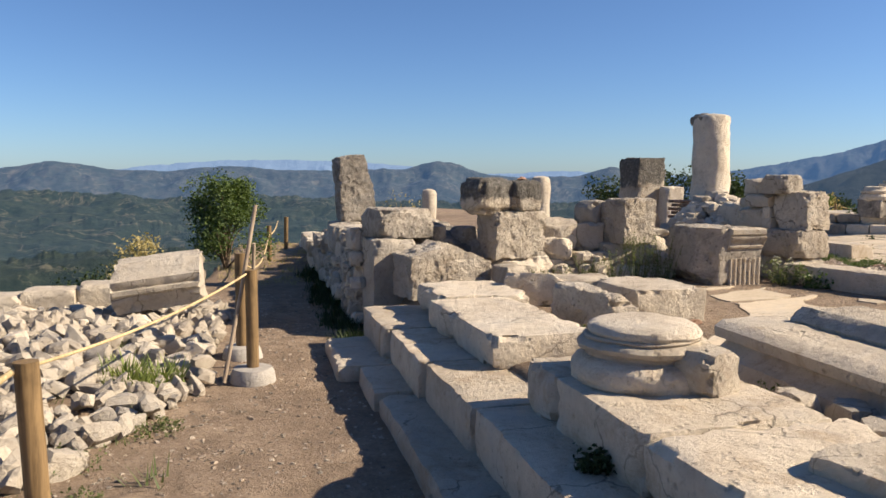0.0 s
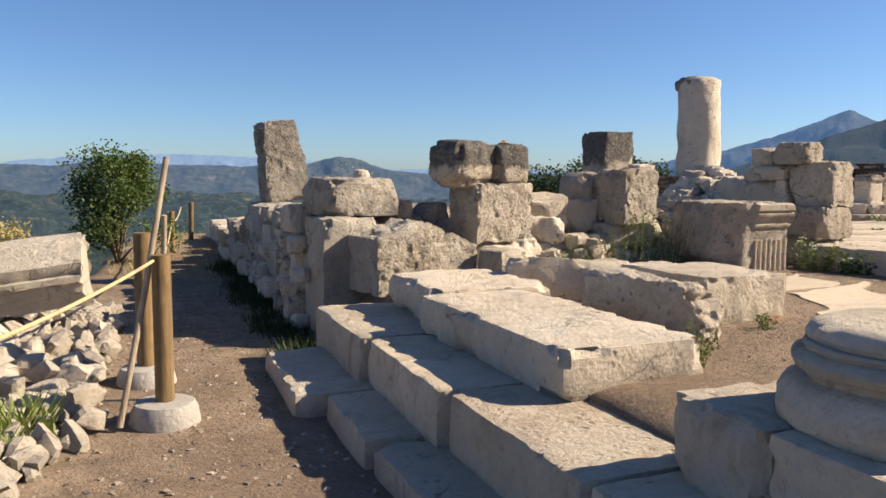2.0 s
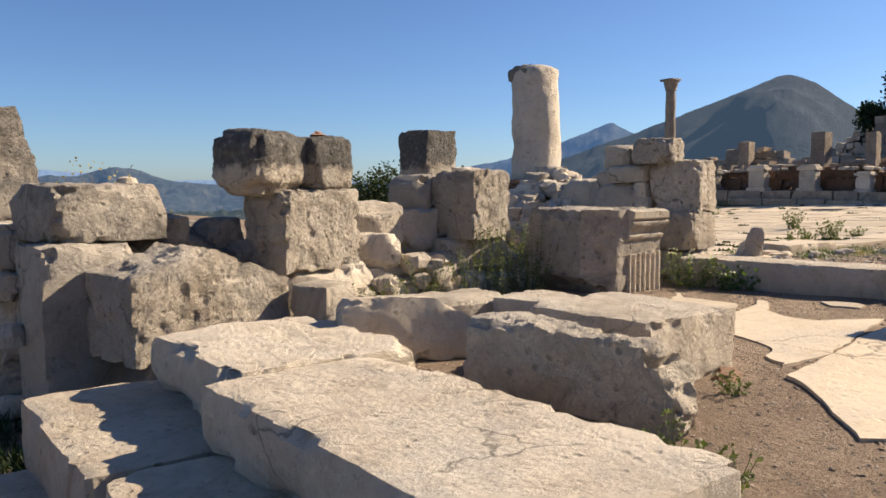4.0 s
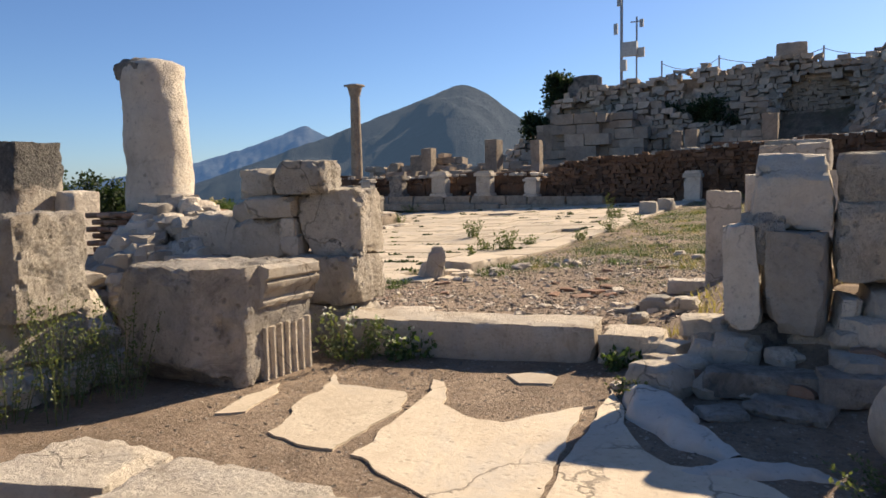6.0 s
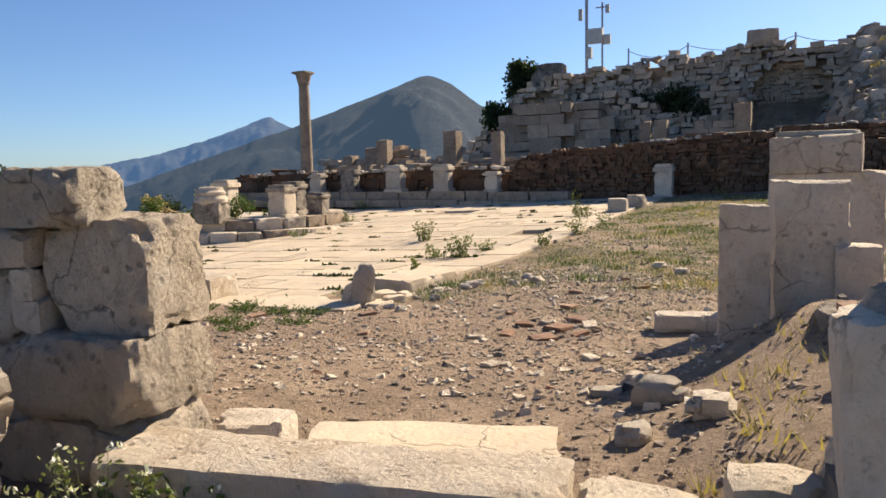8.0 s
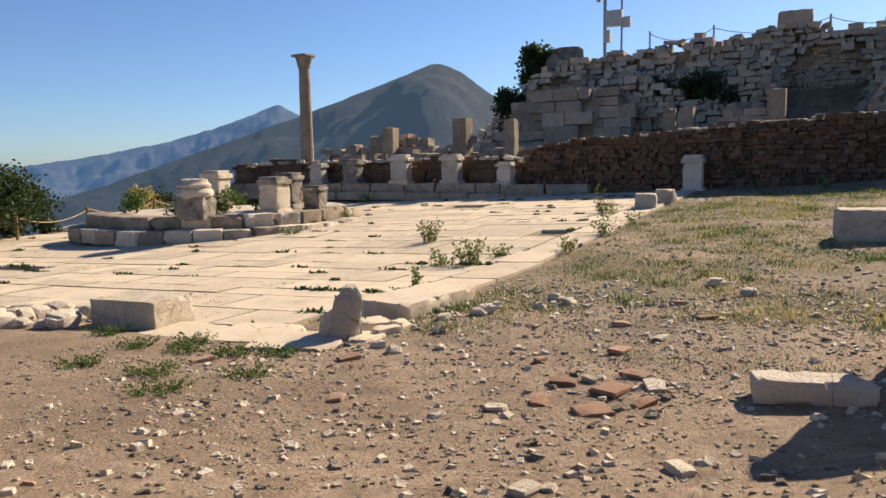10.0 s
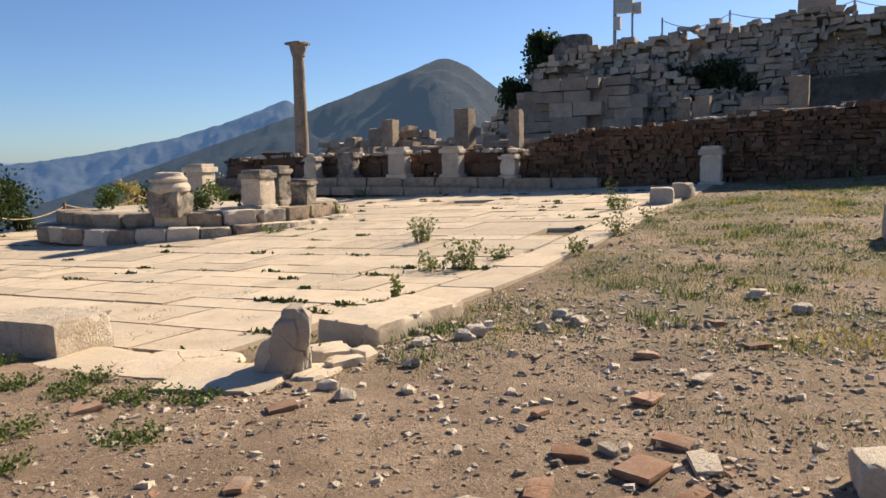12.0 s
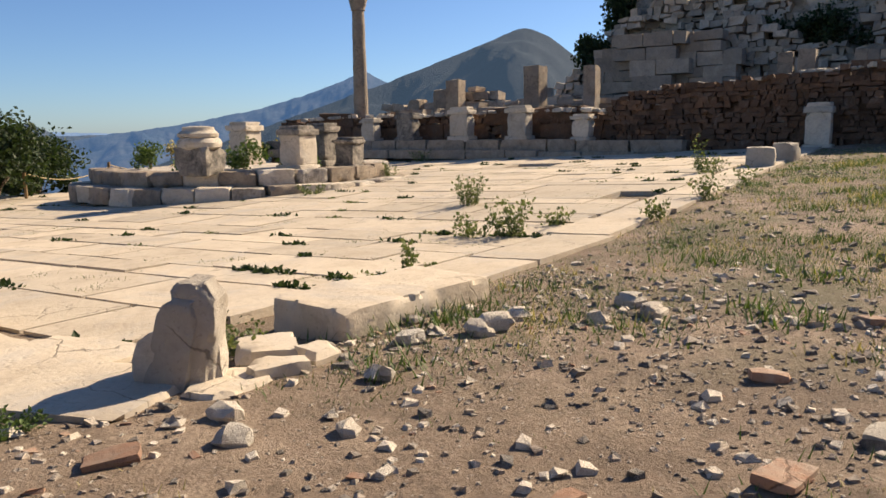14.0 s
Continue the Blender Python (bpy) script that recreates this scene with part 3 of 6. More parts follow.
# ---- the steps and the stylobate ----
STEPS = "steps of the ruined temple front"
for y0, y1, x0 in [(1.2, 3.1, 0.98), (3.13, 5.70, 0.95), (5.76, 6.62, 0.91), (6.66, 7.92, 0.73)]:
    stone("step_block", "worn pale limestone block of the lowest step", "step", ((x0 + 1.75) / 2, (y0 + y1) / 2, -0.12), (1.75 - x0, y1 - y0, 0.23), random.uniform(-1, 1), MARBLE, STEPS, cuts=3, depth=0.05, amp=0.008, chip=0.035, rnd=0.012)
for y0, y1, x0 in [(0.4, 2.6, 1.33), (2.63, 4.3, 1.30), (4.33, 5.5, 1.27), (5.53, 6.8, 1.22), (6.83, 8.1, 1.17)]:
    stone("step_block", "worn pale limestone block of the second step", "step", ((x0 + 2.5) / 2, (y0 + y1) / 2, 0.07), (2.5 - x0, y1 - y0, 0.33), random.uniform(-1, 1), MARBLE, STEPS, cuts=3, depth=0.05, amp=0.008, chip=0.035, rnd=0.012)
for y0, y1, x0, x1 in [(0.3, 1.6, 1.64, 2.75), (1.612, 2.88, 1.64, 2.7), (2.89, 3.86, 1.64, 2.65), (3.872, 4.32, 1.63, 2.6)]:
    stone("stylobate_block", "cracked pale limestone block beside a column base", "stone block", ((x0 + x1) / 2, (y0 + y1) / 2, 0.38), (x1 - x0, y1 - y0, 0.31), random.uniform(-0.3, 0.3), MARBLE, STEPS, cuts=4, depth=0.04, amp=0.012, chip=0.06, rnd=0.012)
for x, y, d in [(2.72, 2.4, 0.34), (2.85, 2.75, 0.25), (2.65, 2.05, 0.3), (2.95, 3.1, 0.2), (2.8, 3.35, 0.18), (3.0, 2.45, 0.2)]:
    stone("loose_flake", "broken flake of limestone paving", "stone", (x, y, 0.53), (d * 1.2, d, 0.14), random.uniform(0, 90), RUBBLE, "broken flakes", cuts=6, depth=0.2)

# the attic column base lying on the stylobate
cbase = thing("column_drum", "broken round limestone column base with worn mouldings", "column drum", (2.11, 3.74, 0.68), 20)
cbase.scale = (0.93, 0.93, 0.96)
part("plinth", lathe([(0.39, -0.01), (0.425, 0.02), (0.43, 0.06), (0.425, 0.1), (0.4, 0.135), (0.36, 0.155), (0.2, 0.157)], 64, 0.022, 4), MARBLE, cbase)
part("torus", lathe([(0.36, 0.145), (0.335, 0.165), (0.34, 0.185), (0.375, 0.2), (0.385, 0.225), (0.37, 0.245), (0.335, 0.255), (0.345, 0.27), (0.335, 0.28)], 64, 0.018, 5), MARBLE, cbase)
part("shaft_stub", lathe([(0.325, 0.275), (0.34, 0.3), (0.33, 0.325), (0.29, 0.345), (0.15, 0.352), (0.05, 0.35)], 64, 0.02, 6), LIME, cbase)
stone("base_fragment", "broken corner of limestone moulding on the stylobate", "stone fragment", (2.28, 3.41, 0.67), (0.3, 0.26, 0.25), 24, MARBLE, cuts=6, depth=0.22)

# fallen blocks on the steps and inside
stone("long_block", "long toppled limestone block with a rough broken end", "stone block", (2.07, 6.02, 0.40), (0.84, 1.78, 0.25), 2, LIME, cuts=5, depth=0.08, amp=0.014, chip=0.09)
stone("long_block", "cracked limestone block lying on the step", "stone block", (2.2, 7.42, 0.40), (0.92, 1.08, 0.27), 0, LIME, planes=[((1, 0.2, 0.6), 0.46)], cuts=7, depth=0.13, amp=0.022, chip=0.09, peck=0.016)
stone("gabled_block", "pale limestone block with a sloping gabled top", "stone block", (2.2, 8.68, 0.40), (1.06, 0.62, 0.7), 11, ROUGH, planes=[((0.42, 0, 1), 0.26), ((-0.30, 0, 1), 0.30)], cuts=4, depth=0.08, peck=0.04, cell=0.03)
stone("small_block", "small pale limestone chunk beside the gabled block", "stone block", (2.95, 8.35, 0.43), (0.36, 0.34, 0.36), 20, LIME, cuts=6, depth=0.2)
stone("irregular_block", "large irregular limestone block with a pitted face", "stone block", (3.07, 6.26, 0.42), (0.36, 1.12, 0.38), 9, ROUGH, planes=[((0, -1, 0.75), 0.42), ((0.9, -0.15, 1), 0.16), ((0.5, -1, 0), 0.46)], cuts=4, depth=0.1, amp=0.016, chip=0.05, peck=0.04, cell=0.028)
stone("square_block", "square limestone block with a flat top and rough sides", "stone block", (3.76, 6.58, 0.43), (0.74, 0.8, 0.35), 3, LIME, cuts=3, depth=0.06, amp=0.01, chip=0.05, peck=0.01, cell=0.03)
stone("flat_block", "flat cracked limestone block lying in weeds", "stone block", (3.5, 7.9, 0.43), (0.88, 0.42, 0.27), -8, MARBLE, cuts=6, depth=0.15, chip=0.07)
stone("tilted_block", "tilted triangular limestone block in weeds", "stone block", (3.0, 7.45, 0.43), (0.34, 0.8, 0.36), 66, MARBLE, ry=8, planes=[((0, -0.6, 1), 0.2)], cuts=4, depth=0.12)
stone("flat_block", "flat limestone block beside another in weeds", "stone block", (4.05, 7.47, 0.43), (0.46, 0.52, 0.27), 20, LIME, cuts=7, depth=0.16)
stone("round_stone", "small rounded pale stone in weeds", "stone", (2.86, 7.92, 0.43), (0.42, 0.26, 0.16), 40, RUBBLE, cuts=6, depth=0.2)
stone("wedge_stone", "small reddish stone under a block", "stone", (3.95, 6.12, 0.44), (0.24, 0.12, 0.05), 20, TERRACOTTA, cuts=5, depth=0.15)
mc = thing("moulded_block", "long fallen limestone cornice with a stepped moulded side", "cornice", (3.6, 2.88, 0.42), -92)
part("body", bar([(-0.60, 0), (-0.63, 0.1), (-0.60, 0.19), (-0.52, 0.22), (-0.475, 0.27), (-0.55, 0.30), (-0.565, 0.37), (-0.48, 0.41), (-0.2, 0.42), (0.55, 0.40), (0.6, 0)], 3.25, 3, 0.014), MARBLE, mc)
part("upper_moulding", bar([(-0.1, 0.38), (-0.12, 0.44), (-0.02, 0.52), (0.5, 0.5), (0.56, 0.38)], 2.9, 5, 0.018, 0.05, 0.08), ROUGH, mc, "pitted rough upper ridge")
scroll = thing("volute_block", "carved limestone scroll lying beside the floor slab", "carved stone", (5.86, 4.74, 0.44), 205)
part("scroll_body", bar([(0.205 * math.cos(a), 0.205 + 0.205 * math.sin(a)) for a in [k * math.pi / 12 for k in range(24)]], 0.42, 8, 0.006, 0.045, 0.01), LIME, scroll)
for k, r in enumerate((0.175, 0.125, 0.075)):
    part("scroll_ring", lathe([(r - 0.018, 0.0), (r - 0.012, 0.016), (r + 0.008, 0.02), (r + 0.018, 0.0)], 36, 0.003, 9 + k, False), LIME, scroll).matrix_basis = pose(0.205, 0, 0.205, 0, 90, 0)
stone("moulded_corner", "rounded corner of a moulded limestone block", "stone block", (2.4, 2.18, 0.66), (0.62, 0.5, 0.1), 12, MARBLE, cuts=5, depth=0.12, chip=0.03)


def flagstone(name, label, poly, z, seed, thick=0.05, mat=None, jag=0.07):
    """An uneven slab flush with the earth, its outline broken."""
    pts = []
    n = len(poly)
    for i in range(n):
        a, b = Vector(poly[i]), Vector(poly[(i + 1) % n])
        k = max(2, int((b - a).length / 0.06))
        nrm = Vector((b.y - a.y, a.x - b.x)).normalized()
        for s in range(k):
            p = a.lerp(b, s / k)
            d = jag * (NV(Vector((p.x * 2.3, p.y * 2.3, seed))) + 0.5 * NV(Vector((p.x * 7, p.y * 7, seed + 3))))
            pts.append(p + nrm * d)
    bm = bmesh.new()
    low, top = ([bm.verts.new((p.x, p.y, z + dz + (0.006 * NV(Vector((p.x * 1.3, p.y * 1.3, seed))) if dz else -thick))) for p in pts] for dz in (0.0, 0.002))
    m = len(pts)
    for i in range(m):
        bm.faces.new((low[i], low[(i + 1) % m], top[(i + 1) % m], top[i]))
    bmesh.ops.triangulate(bm, faces=[bm.faces.new(top)])
    bmesh.ops.recalc_face_normals(bm, faces=bm.faces)
    me = bpy.data.meshes.new(name)
    bm.to_mesh(me)
    bm.free()
    finish(me, mat or SLAB, 40)
    return tagged(new(name, me), label, "paving slab", "worn floor slabs")


flagstone("floor_slab", "large smooth pale floor slab flush with the dirt", [(4.15, 5.94), (6.58, 6.29), (6.0, 6.04), (5.72, 5.87), (5.56, 5.72), (5.56, 5.48), (5.5, 5.3), (5.3, 5.13), (4.86, 4.98), (3.9, 4.95), (3.5, 5.3), (3.9, 5.62)], 0.473, 1, jag=0.035)
flagstone("floor_slab", "broken pale floor slab partly covered by dirt", [(4.90, 6.6), (4.70, 6.36), (4.42, 6.13), (4.36, 6.03), (4.83, 6.05), (5.43, 6.18), (6.25, 6.3), (6.09, 6.42), (5.75, 6.59), (5.79, 6.79), (5.92, 7.0), (6.32, 7.30), (5.78, 7.03), (5.48, 7.06), (5.03, 7.0)], 0.469, 2, jag=0.07)
flagstone("floor_slab", "ragged pale floor slab under thin dirt", [(5.12, 7.54), (5.66, 7.77), (6.17, 7.97), (5.95, 7.78), (5.98, 7.37), (5.74, 7.18), (5.05, 7.12)], 0.469, 3, jag=0.07)
flagstone("floor_slab", "narrow worn strip of pale floor slab", [(5.2, 8.02), (5.3, 7.9), (5.7, 8.0), (5.82, 8.13), (5.5, 8.12)], 0.469, 13, jag=0.05)
flagstone("floor_slab", "small pale floor slab patch before the threshold", [(6.61, 6.97), (6.79, 6.81), (6.70, 6.66), (6.53, 6.64), (6.46, 6.83)], 0.471, 4, jag=0.03)
flagstone("floor_slab", "pale slab behind the threshold", [(7.45, 7.95), (7.9, 8.15), (8.1, 7.75), (8.3, 7.0), (7.95, 6.85), (7.6, 7.0)], 0.53, 5, thick=0.1, jag=0.05)


def ledge(name, label, line, seed):
    """A smooth wavy rib of rock along (x, y, half width, height) stations."""
    V, F, nu, nv = [], [], 70, 16
    k = np.linspace(0, 1, len(line))
    for i in range(nu + 1):
        u = i / nu
        x, y, w, h = (float(np.interp(u, k, [q[c] for q in line])) for c in range(4))
        x2, y2 = (float(np.interp(u + 0.02, k, [q[c] for q in line])) for c in range(2))
        x1, y1 = (float(np.interp(u - 0.02, k, [q[c] for q in line])) for c in range(2))
        n = Vector((y1 - y2, x2 - x1)).normalized()
        for j in range(nv + 1):
            v = 2 * j / nv - 1
            ww = w * (1 + 0.45 * NV(Vector((u * 9, seed, 1 if v > 0 else 5))))
            px, py = x + n.x * v * ww, y + n.y * v * ww
            fold = 0.32 * NV(Vector((px * 7, py * 7, seed))) + 0.2 * abs(NV(Vector((px * 3 + py * 13, py * 4, seed + 4))))
            V.append((px, py, 0.45 + (h + 0.02) * (1 - v ** 4) ** 0.7 * (0.8 + fold) - 0.02))
    for i in range(nu):
        for j in range(nv):
            a = i * (nv + 1) + j
            F.append((a, a + nv + 1, a + nv + 2, a + 1))
    me = bpy.data.meshes.new(name)
    me.from_pydata(V, [], F)
    return tagged(new(name, finish(me, LEDGE, 60)), label, "stone", "eroded ledges")


ledge("rock_ledge", "smooth wavy pale limestone ledge beside the floor slab", [(7.4, 6.12, 0.1, 0.05), (7.1, 6.2, 0.17, 0.12), (6.75, 6.08, 0.17, 0.15), (6.4, 6.02, 0.17, 0.12), (6.1, 5.86, 0.16, 0.1), (5.9, 5.68, 0.13, 0.08), (5.75, 5.5, 0.06, 0.04)], 3)
ledge("rock_ledge", "thin jagged pale limestone ledge along the floor slab", [(5.5, 5.68, 0.05, 0.03), (5.6, 5.5, 0.1, 0.06), (5.7, 5.35, 0.1, 0.06), (5.72, 5.2, 0.05, 0.04), (5.7, 5.08, 0.02, 0.02)], 8)
for x, y, d, rz in [(6.72, 5.5, (0.26, 0.62, 0.14), 8), (6.5, 5.35, (0.28, 0.4, 0.08), -12), (6.35, 5.66, (0.2, 0.24, 0.07), 30), (6.7, 5.05, (0.3, 0.4, 0.16), 14)]:
    stone("foot_stone", "flat weathered stone at the foot of the door jamb", "stone", (x, y, gz(x, y) - 0.03), d, rz, CRUST_LIGHT, "jamb foot stones", cuts=7, depth=0.16, amp=0.014)

# ---- wall of orthostats along the path ----
WALLRUN = "ruined wall"
stone("overhanging_block", "thick overhanging weathered block capping the wall end", "stone block", (1.78, 9.36, 1.06), (0.7, 0.7, 0.36), 12, CRUST_LIGHT, WALLRUN, cuts=8, depth=0.16, amp=0.02, chip=0.08, peck=0.02)
stone("wall_block", "tall cracked limestone orthostat at the wall end", "stone block", (1.66, 9.2, -0.05), (0.56, 0.6, 1.1), 5, LIME, WALLRUN, cuts=6, depth=0.1, amp=0.02, chip=0.06)
stone("wall_block", "broken pale stone beside the wall end", "stone block", (1.98, 8.97, 0.4), (0.24, 0.3, 0.55), 10, LIME, WALLRUN, cuts=8, depth=0.16, chip=0.05)
rw = random.Random(31)
for y0, y1, hs in [(9.52, 9.95, (0.34, 0.62, 0.26)), (9.97, 10.4, (0.26, 0.36, 0.34, 0.22)), (10.42, 11.0, (0.4, 0.42, 0.36)), (11.02, 11.5, (0.3, 0.34, 0.3, 0.2)), (11.52, 12.15, (0.42, 0.3, 0.4)), (12.17, 12.95, (0.38, 0.4, 0.36))]:
    z = -0.08
    for h in hs:
        stone("wall_block", "weathered limestone block of the ruined wall", "stone block", (1.5 + rw.uniform(-0.06, 0.06), (y0 + y1) / 2 + rw.uniform(-0.02, 0.02), z), (rw.uniform(0.42, 0.56), (y1 - y0) * rw.uniform(0.9, 1.02), h * 1.03), rw.uniform(-6, 6), rw.choice((LIME, ROUGH, LIME, CRUST_LIGHT)), WALLRUN, cuts=9, depth=0.17, amp=0.02, chip=0.06)
        z += h
for k in range(40):
    y, z = rw.uniform(9.1, 13.0), rw.choice((0.0, 0.0, 0.2, 0.45, 0.7))
    w = rw.uniform(0.1, 0.2)
    stone("wall_wedge", "small stone wedged in the face of the ruined wall", "stone", (1.27 + rw.uniform(-0.02, 0.05), y, z + rw.uniform(-0.03, 0.06)), (0.2, w * 1.2, w), rw.uniform(-20, 20), LIME, WALLRUN, cuts=9, depth=0.25, cell=0.06)
stone("standing_stele", "grey lichened upright stone slab on the wall", "stele", (1.72, 12.6, 1.08), (0.62, 0.32, 1.09), 10, CRUST_LIGHT, ry=-5, planes=[((-0.75, 0, 1), 0.60), ((0.9, 0, 1), 0.56), ((1, 0, 0.2), 0.28)], cuts=5, depth=0.1, amp=0.02, peck=0.035, cell=0.03)
for k in range(60):
    y = 13.1 + 6.5 * (k % 20) / 20 + random.uniform(-0.1, 0.1)
    lay = k // 20
    if lay * 0.24 < 0.62 - 0.07 * (y - 13):
        stone("wall_stone", "rough grey fieldstone of a low wall beside the path", "stone", (1.4 + random.uniform(-0.08, 0.08), y, -0.02 + lay * 0.24), (0.42, random.uniform(0.28, 0.4), 0.27), random.uniform(-20, 20), LIME, "low fieldstone wall", cuts=6, depth=0.2, cell=0.1)
for k in range(40):
    x, y = random.uniform(1.9, 2.9), random.uniform(9.3, 11.0)
    s = random.uniform(0.16, 0.34)
    stone("fill_stone", "dark rubble stone of the wall core", "stone", (x, y, 0.5 + random.uniform(0, 0.62)), (s, s, s * 0.8), random.uniform(0, 90), CRUST_LIGHT, "wall core rubble", cuts=7, depth=0.25, cell=0.09)
stone("core_mass", "dark earth and rubble mass behind the wall face", "rubble core", (2.4, 10.3, 0.35), (1.1, 2.0, 0.75), 3, LICHEN, cuts=10, depth=0.25, amp=0.05)
stone("big_block", "large pale block with a rough pecked face", "stone block", (3.29, 9.3, 0.76), (0.8, 0.45, 0.62), 17, ROUGH, cuts=5, depth=0.1, amp=0.012, peck=0.04, cell=0.027)
stone("boulder", "dark lichened boulder resting on a block", "boulder", (2.96, 9.3, 1.33), (0.64, 0.5, 0.48), 24, CRUST, cuts=8, depth=0.2, amp=0.02, peck=0.02, cell=0.028, rnd=0.15)
bb = stone("boulder", "dark stone with a brick stuck on its top", "boulder", (3.42, 9.33, 1.36), (0.44, 0.4, 0.42), 16, CRUST, cuts=7, depth=0.16, amp=0.016, peck=0.02, cell=0.028, rnd=0.06)
o = new("brick", rock_mesh("brick", (0.16, 0.12, 0.06), 77, TERRACOTTA, cuts=2, cell=0.05))
o.parent, o.location = bb, (0.02, 0.0, 0.40)
stone("stacked_block", "grey pitted square block on a low wall", "stone block", (5.02, 9.41, 0.92), (0.6, 0.5, 0.62), 16, ROUGH, cuts=3, depth=0.06, amp=0.012, peck=0.04, cell=0.028)
stone("stacked_block", "rough block bearing a square one", "stone block", (5.0, 9.5, 0.66), (0.75, 0.5, 0.27), -8, LIME, cuts=4, depth=0.1)
for x, y, z, d, rz in [(3.62, 9.35, 0.45, (0.44, 0.4, 0.34), 12), (4.05, 9.4, 0.45, (0.46, 0.4, 0.28), -15), (4.5, 9.4, 0.45, (0.46, 0.4, 0.34), 22), (3.95, 9.45, 0.72, (0.5, 0.4, 0.28), -30), (4.02, 9.55, 0.86, (0.42, 0.4, 0.4), 12), (4.45, 9.65, 0.8, (0.42, 0.45, 0.4), 5), (4.62, 9.75, 1.12, (0.4, 0.4, 0.36), 40), (3.2, 9.3, 0.44, (0.8, 0.45, 0.33), -5), (2.7, 9.2, 0.44, (0.45, 0.45, 0.4), 20), (4.9, 9.45, 0.45, (0.34, 0.4, 0.24), 5), (5.25, 9.5, 0.45, (0.36, 0.4, 0.24), -8), (5.55, 9.55, 0.45, (0.3, 0.4, 0.34), 15), (4.15, 10.1, 0.9, (0.36, 0.36, 0.3), 30), (3.9, 10.4, 0.9, (0.34, 0.4, 0.4), 0), (5.7, 10.1, 0.45, (0.7, 0.45, 0.5), 10), (5.75, 10.2, 0.93, (0.6, 0.4, 0.12), -10), (4.3, 10.3, 0.4, (1.6, 0.5, 0.55), 0)]:
    stone("wall_stone", "rough limestone wall stone", "stone", (x, y, z), d, rz + random.uniform(-6, 6), LIME if d[0] > 0.45 else RUBBLE, "collapsed low wall", cuts=12, depth=0.3, amp=0.018)

# piers and the standing column
stone("dark_pier", "upright pier with a blackened lichened top", "pier", (7.38, 13.3, 1.3), (0.66, 0.62, 0.9), 8, CRUST, cuts=3, depth=0.05)
stone("pier_block", "pale limestone pier under a blackened block", "stone block", (7.4, 13.3, -0.1), (0.66, 0.6, 1.42), 0, LIME, cuts=3, depth=0.06)
stone("pier_block", "pale limestone block leaning on the dark pier", "stone block", (7.75, 12.85, -0.1), (0.36, 0.3, 1.75), 0, LIME, cuts=3, depth=0.06)
col = thing("standing_column", "thick broken unfluted limestone column on a brick footing", "column")
part("shaft", lathe([(0.29, 0), (0.3, 0.05)] + [(0.3 - 0.02 * k / 24, 0.05 + 1.22 * k / 24) for k in range(25)] + [(0.265, 1.33), (0.22, 1.36), (0.1, 1.37)], 56, 0.026, 11), LIME, col)
o = new("broken_top", rock_mesh("broken_top", (0.3, 0.34, 0.2), 91, LICHEN, cuts=14, depth=0.3, amp=0.02))
o.parent, o.location = col, (-0.115, 0.07, 1.18)
col.matrix_world = pose(7.2, 10.79, 1.46, -3.6, 2.2, 0)
brick_me = rock_mesh("brick", (0.23, 0.16, 0.055), 55, TERRACOTTA, cuts=2, depth=0.08, cell=0.15)
footing = thing("brick_footing", "footing of thin red bricks under the column", "footing", (7.2, 10.82, 0.9))
for lay in range(9):
    for i in range(4):
        for j in range(5):
            if 0 < i < 3 and 0 < j < 4:
                continue
            o = new("brick", brick_me)
            o.parent = footing
            o.matrix_basis = pose(-0.36 + i * 0.24 + 0.06 * (lay % 2), -0.34 + j * 0.17, lay * 0.063, 0, 0, random.uniform(-4, 4))
o = new("core", rock_mesh("core", (0.62, 0.56, 0.56), 56, ROUGH, cuts=2))
o.parent = footing
for k in range(300):
    a, r = random.uniform(0, 6.28), abs(random.gauss(0, 0.6)) + 0.15
    x, y = 6.95 + r * math.cos(a) * 0.9, 10.3 + r * math.sin(a) * 0.9
    if y < 9.3 or (abs(x - 7.2) < 0.4 and abs(y - 10.82) < 0.4):
        continue
    s = random.uniform(0.08, 0.26)
    stone("mound_stone", "white broken stone on a rubble mound", "stone", (x, y, gz(x, y) + 0.05 * math.exp(-r * r) - 0.02), (s * 1.3, s, s * 0.75), random.uniform(0, 360), RUBBLE, "rubble mound", cuts=9, depth=0.25, cell=0.08)

# anta capital
cap = thing("anta_capital", "fallen limestone anta capital with mouldings and short flutes", "capital", (5.88, 8.72, 0.43), 2)
o = new("body", rock_mesh("body", (0.82, 0.92, 0.76), 81, CRUST_LIGHT, planes=[((-0.6, -0.5, 0.0), 0.46), ((-0.7, 0.0, -0.75), 0.43)], cuts=6, depth=0.09, amp=0.02, chip=0.08, peck=0.012, cell=0.034))
o.parent = cap
part("moulding", bar([(0.1, 0.43), (0.0, 0.44), (-0.02, 0.47), (-0.03, 0.50), (-0.065, 0.525), (-0.07, 0.55), (-0.05, 0.57), (-0.06, 0.60), (-0.1, 0.635), (-0.105, 0.665), (-0.085, 0.68), (-0.115, 0.70), (-0.12, 0.755), (-0.05, 0.775), (0.1, 0.77)], 0.52, 82, 0.006, 0.03, 0.05), MARBLE, cap, "worn stepped moulding").location = (0.17, -0.42, -0.02)
outline = [(0.08, -0.01)]
for k in range(6):
    outline += [(-0.05, k * 0.07), (-0.05, k * 0.07 + 0.016)] + [(-0.05 + 0.034 * math.sin(math.pi * q / 6), k * 0.07 + 0.016 + 0.054 * q / 6) for q in range(1, 6)]
outline += [(-0.05, 0.42), (-0.05, 0.436), (0.08, 0.45)]
